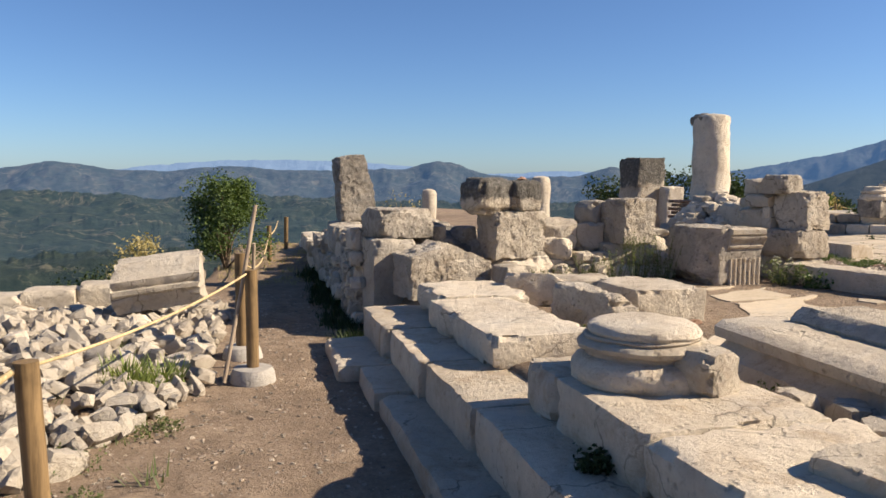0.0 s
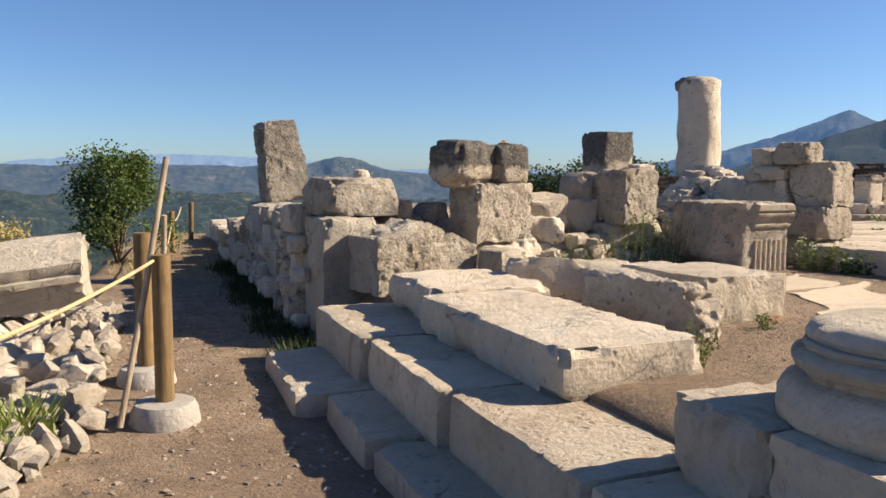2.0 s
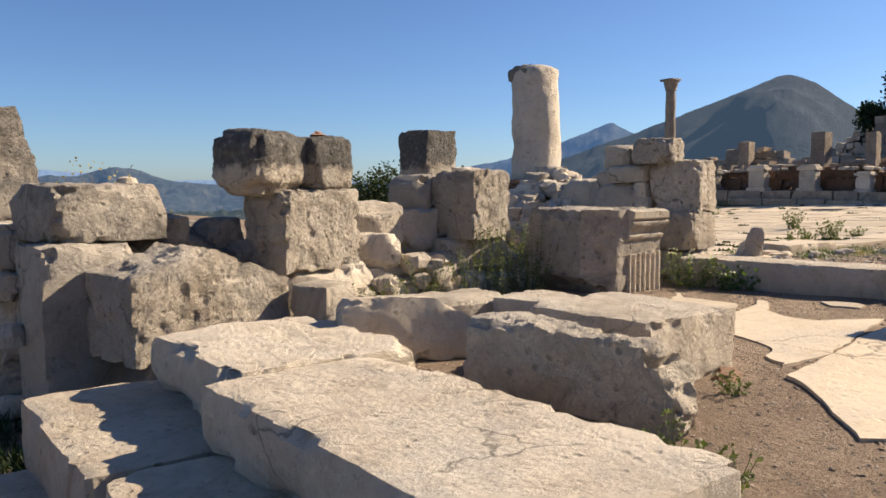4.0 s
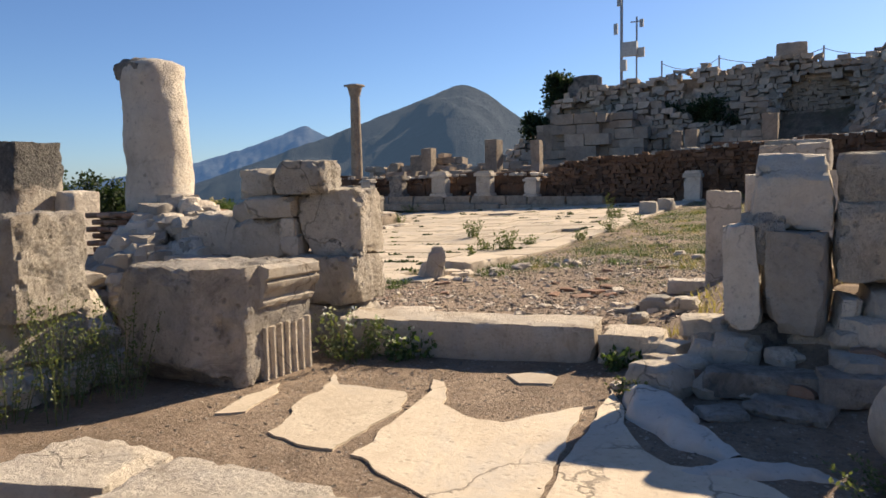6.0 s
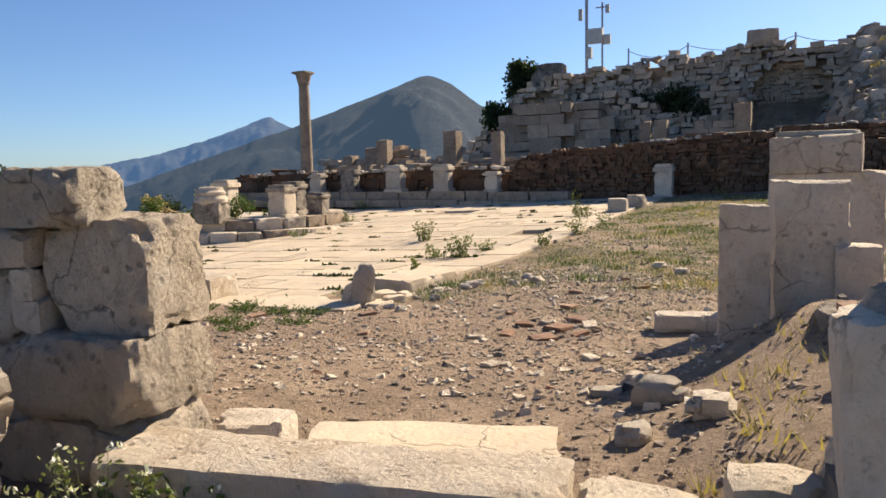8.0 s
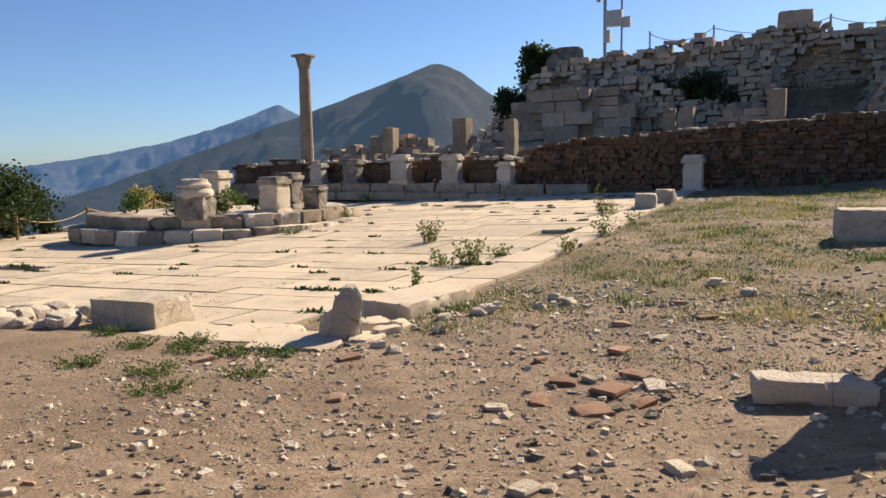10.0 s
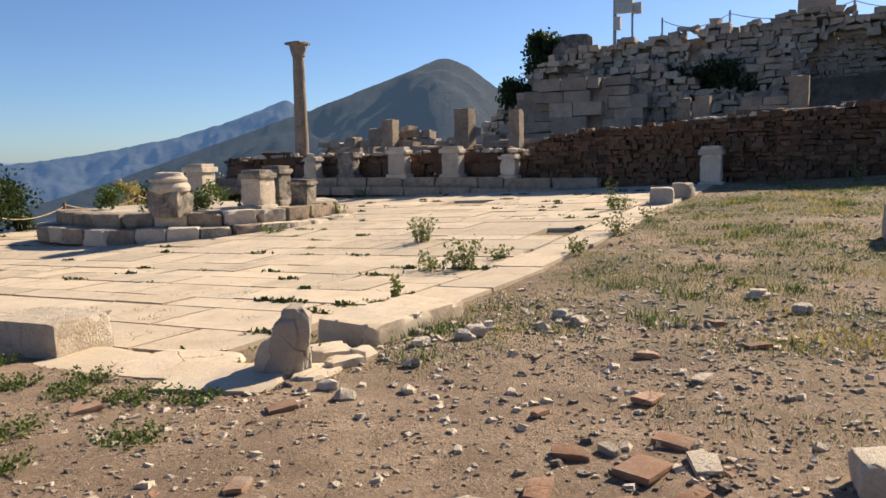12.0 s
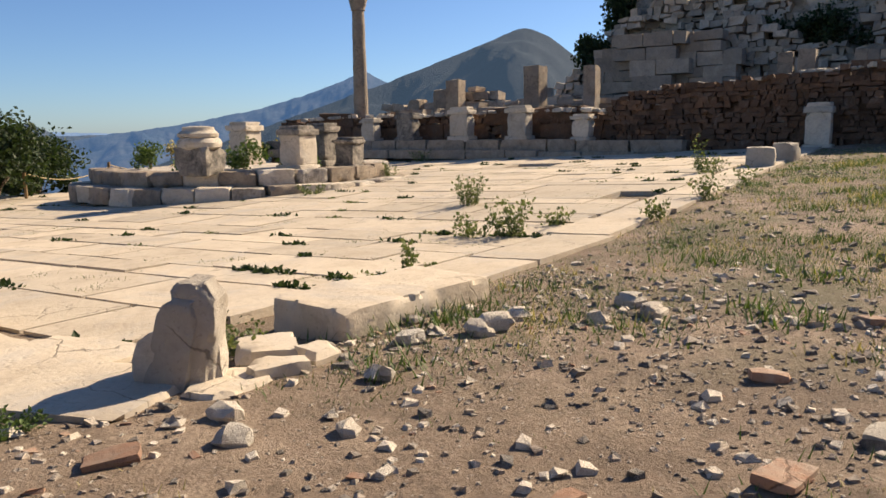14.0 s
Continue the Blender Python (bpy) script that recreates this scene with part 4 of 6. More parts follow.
part("fluted_panel", bar(outline, 0.36, 84, 0.004, 0.03, 0.02, True), MARBLE, cap, "short carved flutes").location = (-0.05, -0.425, 0.01)

# dry-laid pier with rubble
for x, y, z, d, m in [(7.18, 8.85, 0.42, (0.62, 0.75, 0.34), LIME), (7.17, 8.78, 0.75, (0.64, 0.68, 0.38), ROUGH), (7.24, 8.7, 1.12, (0.5, 0.5, 0.52), ROUGH), (7.02, 8.85, 1.6, (0.42, 0.42, 0.26), ROUGH), (6.98, 9.28, 1.56, (0.34, 0.32, 0.25), LIME), (7.0, 9.15, 1.42, (0.4, 0.44, 0.17), LIME), (6.98, 9.42, 1.38, (0.24, 0.22, 0.18), RUBBLE), (7.05, 9.3, 1.05, (0.45, 0.5, 0.36), LIME), (6.98, 8.98, 1.1, (0.24, 0.16, 0.18), RUBBLE), (6.98, 9.0, 1.27, (0.26, 0.16, 0.15), LIME), (7.08, 9.75, 1.1, (0.45, 0.5, 0.36), LIME), (7.1, 9.75, 0.7, (0.5, 0.5, 0.42), LICHEN), (7.12, 9.32, 0.7, (0.5, 0.5, 0.38), LIME), (7.15, 9.5, 0.4, (0.55, 0.95, 0.32), LICHEN), (7.2, 10.15, 0.8, (0.5, 0.45, 0.5), LIME), (7.15, 9.05, 1.42, (0.4, 0.4, 0.2), LIME)]:
    stone("pier_stone", "rough pale limestone block of a dry-laid pier", "stone", (x, y, z), d, random.uniform(8, 16), m, "dry-laid pier", cuts=8, depth=0.16, amp=0.016, peck=0.018, rnd=0.004, cell=0.034)
stone("chip_stone", "pale broken stone at the foot of the pier", "stone", (7.5, 8.25, 0.46), (0.3, 0.35, 0.2), 20, RUBBLE, cuts=8, depth=0.25)

# threshold
stone("door_sill", "long worn limestone threshold beam", "threshold", (7.1, 7.5, 0.44), (0.42, 1.82, 0.28), 13, MARBLE, cuts=4, depth=0.05, chip=0.045)
stone("door_sill", "short broken end of a limestone threshold", "threshold", (7.3, 6.38, 0.44), (0.38, 0.42, 0.24), 8, MARBLE, cuts=5, depth=0.12)

# door jamb on the other side of the passage
for x, y, z, d, m, rz, rx, pl in [
        (7.16, 5.67, 0.80, (0.32, 0.19, 0.6), RUBBLE, 4, -4, [((-0.4, 1, 0.35), 0.17)]),
        (7.18, 5.385, 0.78, (0.36, 0.30, 0.58), RUBBLE, -3, 0, [((0, 1, -0.35), 0.19)]),
        (7.22, 5.59, 1.17, (0.34, 0.22, 0.28), CRUST_LIGHT, 10, 0, [((0, 1, -0.7), 0.1), ((0, -1, -0.8), 0.11)]),
        (7.36, 5.44, 1.37, (0.46, 0.42, 0.42), RUBBLE, 3, 3, [((-0.75, 0, 1), 0.2), ((0, -1, 0.3), 0.19)]),
        (7.36, 4.93, 1.08, (0.52, 0.56, 0.46), ROUGH, 4, 0, []),
        (7.4, 4.9, 1.52, (0.5, 0.56, 0.27), ROUGH, -6, 0, []),
        (7.34, 4.84, 0.66, (0.5, 0.5, 0.38), LIME, 8, 0, [((0, 1, 0.4), 0.26)]),
        (7.16, 5.17, 0.68, (0.24, 0.11, 0.32), LIME, 12, 8, []),
        (7.3, 4.35, 0.62, (0.55, 0.55, 0.52), ROUGH, 10, 0, []),
        (7.38, 4.36, 1.12, (0.5, 0.5, 0.4), LIME, 0, 0, []),
        (7.3, 5.6, 0.42, (0.4, 0.36, 0.42), LICHEN, 10, 0, []),
        (7.3, 5.2, 0.42, (0.4, 0.4, 0.4), ROUGH, -10, 0, []),
        (7.65, 5.5, 0.5, (0.5, 0.5, 0.7), ROUGH, 0, 0, [])]:
    stone("jamb_stone", "cracked upright limestone block of a ruined door jamb", "stone", (x, y, z), d, rz, m, "ruined door jamb", rx=rx, planes=pl, cuts=7, depth=0.13, amp=0.016, chip=0.05, rnd=0.006, cell=0.034)
for k in range(190):
    x, y = random.uniform(6.6, 10.6), random.uniform(4.2, 6.3)
    if x > 7.5 and y > 6.5 - 0.1 * x:
        continue
    s = random.uniform(0.08, 0.26)
    stone("fallen_stone", "broken stone fallen before the door jamb", "stone", (x, y, gz(x, y) - 0.02), (s * 1.3, s, s * 0.7), random.uniform(0, 360), LIME if k % 11 else TERRACOTTA, "fallen stones", cuts=7, depth=0.22, cell=0.07)
for x, y, z, d, rz in [(10.5, 6.37, 0.42, (0.16, 0.33, 1.12), 6), (10.95, 5.98, 0.42, (0.34, 0.5, 1.28), 10), (10.9, 5.66, 0.42, (0.3, 0.3, 0.82), 0), (13.7, 6.22, 1.72, (0.4, 0.46, 0.38), 4), (13.7, 5.78, 1.72, (0.4, 0.42, 0.4), -5), (13.8, 5.9, 0.1, (0.5, 1.1, 1.64), 0), (13.9, 6.0, 2.1, (0.4, 0.8, 0.07), 2)]:
    stone("orthostat", "smooth pale upright limestone slab", "stone slab", (x, y, z), d, rz, LIME, "orthostats", cuts=3, depth=0.06, chip=0.03)
stone("terracotta_tile", "curved orange roof tile on rubble", "tile", (9.4, 5.62, 0.98), (0.3, 0.26, 0.05), 20, TERRACOTTA, ry=-8, cuts=3, depth=0.1)
stone("tile_support", "grey rounded boulder beside the orthostats", "boulder", (9.6, 5.65, 0.5), (0.6, 0.5, 0.5), 20, LICHEN, cuts=7, depth=0.2)
stone("white_block", "white pierced limestone block on the dirt", "stone block", (12.66, 7.05, 0.16), (0.3, 0.78, 0.18), 12, RUBBLE, cuts=6, depth=0.14, amp=0.018, chip=0.06)

# pieces at the corner of the paving
frag = thing("upright_fragment", "jagged pale marble fragment propped on the paving", "stone fragment", (13.2, 11.5, 0.03), -58)
for k, (x, y, w, d, h, ry, pl) in enumerate([(-0.12, 0.0, 0.16, 0.24, 0.36, 16, [((-1, 0, 0.9), 0.14)]), (-0.02, -0.02, 0.17, 0.26, 0.52, 12, [((-1, 0, 0.8), 0.2), ((0.3, 0.3, 1), 0.25)]), (0.09, 0.0, 0.18, 0.24, 0.58, 5, [((-0.9, 0.2, 0.8), 0.25), ((0.8, 0, 0.6), 0.22)]), (0.15, 0.04, 0.14, 0.2, 0.4, -3, [((1, 0, 0.5), 0.14)])]):
    o = new("shard", rock_mesh("shard", (w * 1.25, d * 1.1, h * 1.04), 640 + k, RUBBLE, cuts=8, depth=0.18, amp=0.016, rnd=0.002, planes=pl, cell=0.03, chip=0.04))
    o.parent, o.matrix_basis = frag, pose(x, y, 0, 0, ry, k * 5 - 8)
stone("kerb_block", "limestone kerb block at the paving corner", "stone block", (15.05, 11.62, -0.05), (1.5, 0.78, 0.3), -6, SLAB, cuts=5, depth=0.08, chip=0.06)
stone("low_block", "square limestone block resting on paving", "stone block", (12.95, 14.15, 0.02), (0.68, 0.92, 0.36), 8, MARBLE, cuts=3, depth=0.05, chip=0.04)
for x, y, d, rz in [(12.85, 11.75, (0.8, 0.9, 0.1), 20), (13.0, 12.5, (0.9, 0.9, 0.1), 10), (13.3, 11.2, (0.5, 0.3, 0.08), 10), (13.75, 11.45, (0.4, 0.35, 0.14), 50), (13.55, 11.15, (0.34, 0.2, 0.12), -20), (13.85, 11.15, (0.2, 0.18, 0.14), 0), (12.75, 13.3, (0.9, 1.0, 0.11), 5), (12.55, 14.3, (0.7, 0.9, 0.1), -4), (12.5, 15.4, (0.8, 0.9, 0.12), 8)]:
    stone("broken_slab", "cracked broken edge piece of the paving", "paving slab", (x, y, float(pave_z(x, y)) - 0.06), d, rz, SLAB, "broken paving edge", cuts=8, depth=0.16, amp=0.012, cell=0.08)

# ---- agora paving ----
paving = thing("paving", "sunlit pale limestone slab paving with weedy joints", "paving", kind="structure")


def slab_mesh(seed):
    rng = random.Random(seed)
    V, F = box_lattice(3, 3, 1)
    out = []
    for x, y, z in V:
        ex = rng.uniform(0, 0.02)
        out.append((x * 0.5 * (1 - ex), y * 0.5 * (1 - rng.uniform(0, 0.012)), z * 0.5 + (rng.uniform(-0.04, 0.0) if z > 0 else 0)))
    me = bpy.data.meshes.new("slab")
    me.from_pydata(out, [], F)
    me.materials.append(SLAB)
    return me


slab_me = [slab_mesh(i) for i in range(10)]


def lay(cx, cy, w, l, up=0.0):
    s = new("slab", random.choice(slab_me))
    s.parent = paving
    z = float(pave_z(cx, cy)) - 0.085 + random.uniform(-0.010, 0.006) + up
    s.matrix_basis = pose(cx, cy, z, math.degrees(-0.035) + random.uniform(-0.22, 0.22), math.degrees(-0.045 if cx > 19 else 0) + random.uniform(-0.12, 0.12), random.uniform(-0.5, 0.5)) @ Matrix.Diagonal((w - 0.015, l - 0.02, 0.17, 1))


xx = 15.85
while xx < 33:
    l = random.uniform(0.9, 2.0)
    lay(xx + l / 2, 11.98 + random.uniform(-0.06, 0.06), l, random.uniform(0.75, 0.9), 0.03)
    xx += l
ROWX = []
xx = 13.4
while xx < 34.0:
    ROWX.append(xx)
    w = random.choice((0.6, 0.8, 0.95, 1.1, 1.2)) * random.uniform(0.92, 1.08)
    yy = 12.45 + random.uniform(0, 0.1)
    while yy < 33:
        l = random.choice((0.7, 1.0, 1.5, 2.0, 2.6)) * random.uniform(0.85, 1.15)
        if random.random() > 0.02:
            lay(xx + w / 2, yy + l / 2, w - 0.015, l - 0.01)
        yy += l + (random.uniform(0, 0.06) if random.random() < 0.3 else 0)
    xx += w + (random.uniform(0, 0.05) if random.random() < 0.4 else 0)

# ---- round stepped base ----
EX, EY = 25.6, 25.3
for r, z0, h, n in [(4.62, -0.28, 0.42, 20), (4.1, 0.13, 0.38, 16)]:
    for k in range(n):
        a = radians(140 + (k + random.uniform(-0.1, 0.1)) * 200 / n)
        stone("exedra_block", "limestone block of a round stepped base", "stone block", (EX + math.cos(a) * (r - 0.35), EY + math.sin(a) * (r - 0.35), z0 + random.uniform(-0.02, 0.02)), (0.72, r * radians(200 / n) * random.uniform(0.93, 1.0), h), math.degrees(a) + random.uniform(-3, 3), random.choice((BROWNSTONE, CRUST_LIGHT, LIME, BROWNSTONE)), "round stepped base", cuts=4, depth=0.1, cell=0.1, chip=0.07)
part("floor_fill", lathe([(3.75, -0.3), (3.75, 0.4), (1.0, 0.44), (0.1, 0.44)], 48, 0.03, 2), LIME, thing("exedra_floor", "worn limestone floor of a round base", "platform", (EX, EY, 0.0)))


def pedestal(name, label, at, w, d, h, rz, mats, group, seed):
    p = thing(name, label, "pedestal", at, rz, group)
    for nm, sx, z0, z1, mt in [("foot", 1.0, 0, 0.16, mats[0]), ("die", 0.82, 0.15, 0.8, mats[0]), ("cornice", 0.98, 0.79, 0.92, mats[1]), ("crown", 0.8, 0.91, 1.0, mats[1])]:
        o = new(nm, rock_mesh(nm, (w * sx, d * sx, h * (z1 - z0)), seed + len(nm), mt, cuts=3, depth=0.1, cell=0.11, chip=0.04, amp=0.014))
        o.parent, o.location = p, (0, 0, h * z0)


for i, (x, y, h, w, m) in enumerate([(24.6, 22.15, 1.16, 0.8, (LIME, LICHEN)), (26.2, 21.85, 0.85, 0.7, (LICHEN, LICHEN)), (27.0, 26.9, 1.35, 0.85, (LIME, LIME)), (26.8, 23.4, 1.25, 0.78, (LICHEN, LICHEN))]):
    pedestal("pedestal", "weathered limestone statue pedestal on the round base", (x, y, 0.4), w, w, h, random.uniform(0, 40), m, "statue pedestals", 300 + i * 9)

rp = thing("round_pedestal", "squat pedestal with a round moulded top and dark lower half", "pedestal", (22.25, 23.0, 0.42), 20, "statue pedestals")
o = new("die", rock_mesh("die", (0.86, 0.86, 0.66), 341, LICHEN, cuts=8, depth=0.14, amp=0.03, cell=0.07))
o.parent = rp
part("drum", lathe([(0.42, 0.6), (0.5, 0.66), (0.52, 0.76), (0.47, 0.84), (0.42, 0.88)], 40, 0.03, 7), LIME, rp)
part("torus", lathe([(0.4, 0.87), (0.46, 0.9), (0.47, 0.97), (0.4, 1.02), (0.37, 1.05), (0.36, 1.12), (0.2, 1.14), (0.05, 1.14)], 40, 0.02, 8), LIME, rp)

# honorific column
hc = thing("honorific_column", "tall slender honorific column with a carved capital", "column", (36.3, 30.1, 0.3))
o = new("pedestal", rock_mesh("pedestal", (1.1, 1.1, 1.0), 401, BROWNSTONE, cuts=2, depth=0.05, cell=0.15))
o.parent = hc
part("base_moulding", lathe([(0.62, 0.98), (0.6, 1.1), (0.5, 1.18), (0.52, 1.28), (0.42, 1.38), (0.36, 1.46)], 24, 0.02, 3), BROWNSTONE, hc)
part("shaft", lathe([(0.35, 1.44)] + [(0.32 - 0.06 * k / 14, 1.5 + 4.7 * k / 14) for k in range(15)], 24, 0.015, 4), BROWNSTONE, hc)
part("capital", lathe([(0.28, 6.2), (0.31, 6.22), (0.3, 6.28), (0.34, 6.4), (0.37, 6.6), (0.42, 6.72)], 20, 0.03, 5), BROWNSTONE, hc)
o = new("abacus", rock_mesh("abacus", (0.86, 0.86, 0.12), 402, BROWNSTONE, cuts=2, cell=0.2))
o.parent, o.location = hc, (0, 0, 6.72)


def rubble_wall(name, label, x, prof, zb, size, mat, seed, thick=0.5, jut=0.06, gap=None, single=None, skew=0.17):
    """A wall of separate stones along y, under a top line prof of (y, z)."""
    rng = random.Random(seed)
    V, F, pieces = [], [], []
    ys, zs = [p[0] for p in prof], [p[1] for p in prof]
    zz = zb
    while zz < max(zs):
        hgt = rng.uniform(0.7, 1.25) * size[1]
        y = ys[0] - rng.uniform(0, size[0])
        while y < ys[-1]:
            l = rng.uniform(0.45, 1.6) * size[0]
            cy = y + l / 2
            t = float(np.interp(cy, ys, zs)) + size[1] * (2.2 if thick > 0.8 else 0.9) * NV(Vector((cy * 0.9, seed, 0)))
            y += l
            if zz + hgt * 0.5 > t or (gap and gap[0] < cy < gap[1] and zz < gap[2] - 0.35 * abs(cy - (gap[0] + gap[1]) / 2) ** 2):
                continue
            if rng.random() < 0.04 or (size[0] < 0.6 and thick > 0.8 and NV(Vector((cy * 0.35, zz * 0.5, seed + 3))) > 0.28):
                continue
            o, d = len(V), rng.uniform(-jut, jut) + jut * 1.5 * NV(Vector((cy * 0.5, zz * 0.5, seed)))
            j = min(size) * skew
            hh = hgt * rng.uniform(0.8, 1.0)
            for sx, sy, sz in [(-1, -1, -1), (1, -1, -1), (1, 1, -1), (-1, 1, -1), (-1, -1, 1), (1, -1, 1), (1, 1, 1), (-1, 1, 1)]:
                V.append((x + d + sx * thick / 2 + rng.uniform(-j, j), cy + sy * (l / 2 - 0.01) + rng.uniform(-j, j), zz + hgt / 2 + sz * (hh / 2) + rng.uniform(-j, j)))
            sides = [(0, 3, 2, 1), (4, 5, 6, 7), (0, 1, 5, 4), (1, 2, 6, 5), (2, 3, 7, 6), (3, 0, 4, 7)]
            if single and single[0] < cy < single[1] and len(pieces) < 300:
                pieces.append((V[o:], sides))
                del V[o:]
            else:
                F += [tuple(o + i for i in q) for q in sides]
        zz += hgt * 0.97
    me = bpy.data.meshes.new(name)
    me.from_pydata(V, [], F)
    me.materials.append(mat)
    wall = tagged(new(name, me), label, "wall", kind="structure")
    for v, f in pieces:
        pm = bpy.data.meshes.new("wall_stone")
        pm.from_pydata(v, [], f)
        pm.materials.append(mat)
        new("wall_stone", pm).parent = wall
    return wall


WALLTOP = [(-8, 3.6), (4, 3.35), (7.5, 3.23), (10, 3.07), (13.4, 2.82), (17.4, 2.6), (18.2, 2.2)]
LOWTOP = [(18.2, 2.0), (22, 2.1), (26, 2.0), (30, 2.05), (34, 1.9)]
rubble_wall("wall_long", "long dark brown rubble and brick wall", 35.5, WALLTOP, 0.2, (0.25, 0.17), BRICKY, 1, single=(12.2, 15.4), skew=0.24)
rubble_wall("wall_low", "low brown rubble wall behind statue pedestals", 35.8, LOWTOP, 0.1, (0.25, 0.17), BRICKY, 2, skew=0.24)
rubble_wall("wall_long_core", "mortared core of the long wall", 35.62, [(y, z - 0.2) for y, z in WALLTOP + LOWTOP[1:]], 0.0, (1.2, 0.5), BRICKY, 5, 0.3, 0.01)
rubble_wall("wall_terrace", "grey terrace masonry on the hillside", 48.2, [(-12, 6.4), (0, 7.0), (4, 7.6), (7, 8.0), (10, 8.2), (14, 7.9), (18, 7.6), (20, 7.5), (22.5, 7.2), (24, 5.9), (26, 4.0)], 2.2, (0.42, 0.3), GREYWALL, 3, 0.9, 0.2, gap=(6.3, 9.8, 7.0), skew=0.26)
rubble_wall("wall_terrace_core", "earth-bound core of the terrace masonry", 48.75, [(-12, 6.2), (0, 6.8), (4, 7.4), (7, 7.8), (10, 8.0), (14, 7.7), (18, 7.4), (20, 7.3), (22.5, 7.0), (24, 5.7), (26, 3.8)], 2.2, (0.7, 0.4), GREYWALL, 33, 0.5, 0.06, gap=(6.3, 9.8, 7.0))
rubble_wall("wall_low_terrace", "lower broken terrace masonry on the hillside", 46.4, [(9.9, 3.5), (10.3, 5.6), (11.3, 5.9), (11.6, 4.4), (13, 4.8), (15, 5.4), (17, 6.3), (18.5, 6.0)], 2.2, (0.45, 0.3), GREYWALL, 23, 0.8, 0.16, skew=0.26)
rubble_wall("wall_front_pier", "ruined masonry pier before the hillside recess", 45.2, [(10.4, 6.1), (11.4, 6.1)], 2.2, (0.5, 0.34), PALEWALL, 27, 0.8, 0.1, skew=0.22)
rubble_wall("wall_front_low", "low ashlar wall between pillars", 42.2, [(9.9, 3.9), (11.7, 3.8)], 2.0, (0.6, 0.3), PALEWALL, 28, 0.5, 0.03, skew=0.06)
rubble_wall("wall_niche", "dark brown recess in the hillside masonry", 48.75, [(6.0, 7.0), (10, 7.2)], 2.2, (0.35, 0.2), BROWNSTONE, 9, 0.4, 0.06, skew=0.24)
rubble_wall("wall_ashlar", "pale ashlar wall of large blocks", 45.0, [(16.6, 4.2), (16.9, 5.6), (18.4, 5.5), (19.0, 5.5), (20.7, 5.5), (22.6, 5.3), (22.9, 4.4), (23.8, 2.9)], 1.4, (0.95, 0.58), PALEWALL, 4, 0.8, 0.03, skew=0.05)
rubble_wall("wall_pilaster", "tall ashlar pier of the hillside wall", 44.4, [(19.4, 5.6), (20.6, 5.6)], 1.4, (1.2, 0.8), PALEWALL, 14, 0.8, 0.02, skew=0.04)
rubble_wall("wall_far", "low grey ruined walls beyond the column", 43.0, [(23.5, 3.0), (25, 3.3), (26, 2.7), (28, 3.6), (29.5, 3.2), (31, 2.7), (33.5, 2.9)], 0.5, (0.6, 0.35), GREYWALL, 15, 0.8, 0.12)
rubble_wall("wall_mid", "low pale rubble wall above the long wall", 39.5, [(4, 3.8), (8, 3.4), (12, 3.0), (16, 2.7), (24, 2.5), (30, 2.2)], 1.0, (0.5, 0.28), PALEWALL, 16, 0.7, 0.1)
for k in range(150):
    y = random.uniform(-4, 33)
    z = float(np.interp(y, [p[0] for p in WALLTOP + LOWTOP], [p[1] for p in WALLTOP + LOWTOP]))
    s = random.uniform(0.12, 0.3)
    stone("coping_stone", "small pale stone on the wall top", "stone", (35.5 + random.uniform(-0.15, 0.15), y, z - 0.08), (s, s * 1.4, s * 0.6), random.uniform(0, 90), RUBBLE, "wall coping", cuts=5, depth=0.2, cell=0.15)
def bank_z(x, y):
    """The collapsed part of the hillside masonry, a bank of earth and rubble."""
    ease = lambda u: min(1.0, max(0.0, u)) ** 2 * (3 - 2 * min(1.0, max(0.0, u)))
    f = ease((7.0 - y) / 2.4) * ease((x - 36.4) / 2.1) * ease((53.0 - x) / 3.0) * ease((y + 16.0) / 3.0)
    t = 3.4 + 0.42 * (x - 37.5) + 0.35 * NV(Vector((x * 0.5, y * 0.5, 3.3)))
    return float(gz(x, y) - 0.3 + max(0.0, t - gz(x, y) + 0.3) * f)


for k in range(170):
    y, x = random.uniform(-10, 22), random.uniform(48.5, 56)
    s = random.uniform(0.25, 0.9)
    stone("hill_stone", "rough grey stone on the hillside", "stone", (x, y, max(gz(x, y) - 0.1, 6.3 if x < 51 else 0, bank_z(x, y) - 0.1)), (s, s * 1.3, s * 0.7), random.uniform(0, 90), LIME if k % 3 else LICHEN, "hillside stones", cuts=6, depth=0.2, cell=0.25)
bv = [(36.2 + 0.35 * i, -16.2 + 0.35 * j, bank_z(36.2 + 0.35 * i, -16.2 + 0.35 * j)) for i in range(49) for j in range(65)]
bm_bank = bpy.data.meshes.new("ground_bank")
bm_bank.from_pydata(bv, [], [(i * 65 + j, (i + 1) * 65 + j, (i + 1) * 65 + j + 1, i * 65 + j + 1) for i in range(48) for j in range(64)])
bm_bank.materials.append(DIRT)
tagged(new("ground_bank", bm_bank), "stony earth bank of collapsed hillside masonry", "bank", kind="structure")
for k in range(130):
    y, x = random.uniform(-7, 5), random.uniform(37.5, 48.5)
    s = random.uniform(0.2, 0.75)
    stone("hill_stone", "pale stone tumbled down the hillside", "stone", (x, y, bank_z(x, y) - 0.05), (s, s * 1.3, s * 0.7), random.uniform(0, 90), LIME, "hillside stones", cuts=6, depth=0.2, cell=0.25)
stone("crest_block", "square grey block on the crest of the hill", "stone block", (50.0, 9.6, 7.6), (1.2, 1.6, 1.6), 6, GREYWALL, cuts=3, depth=0.06, cell=0.2)
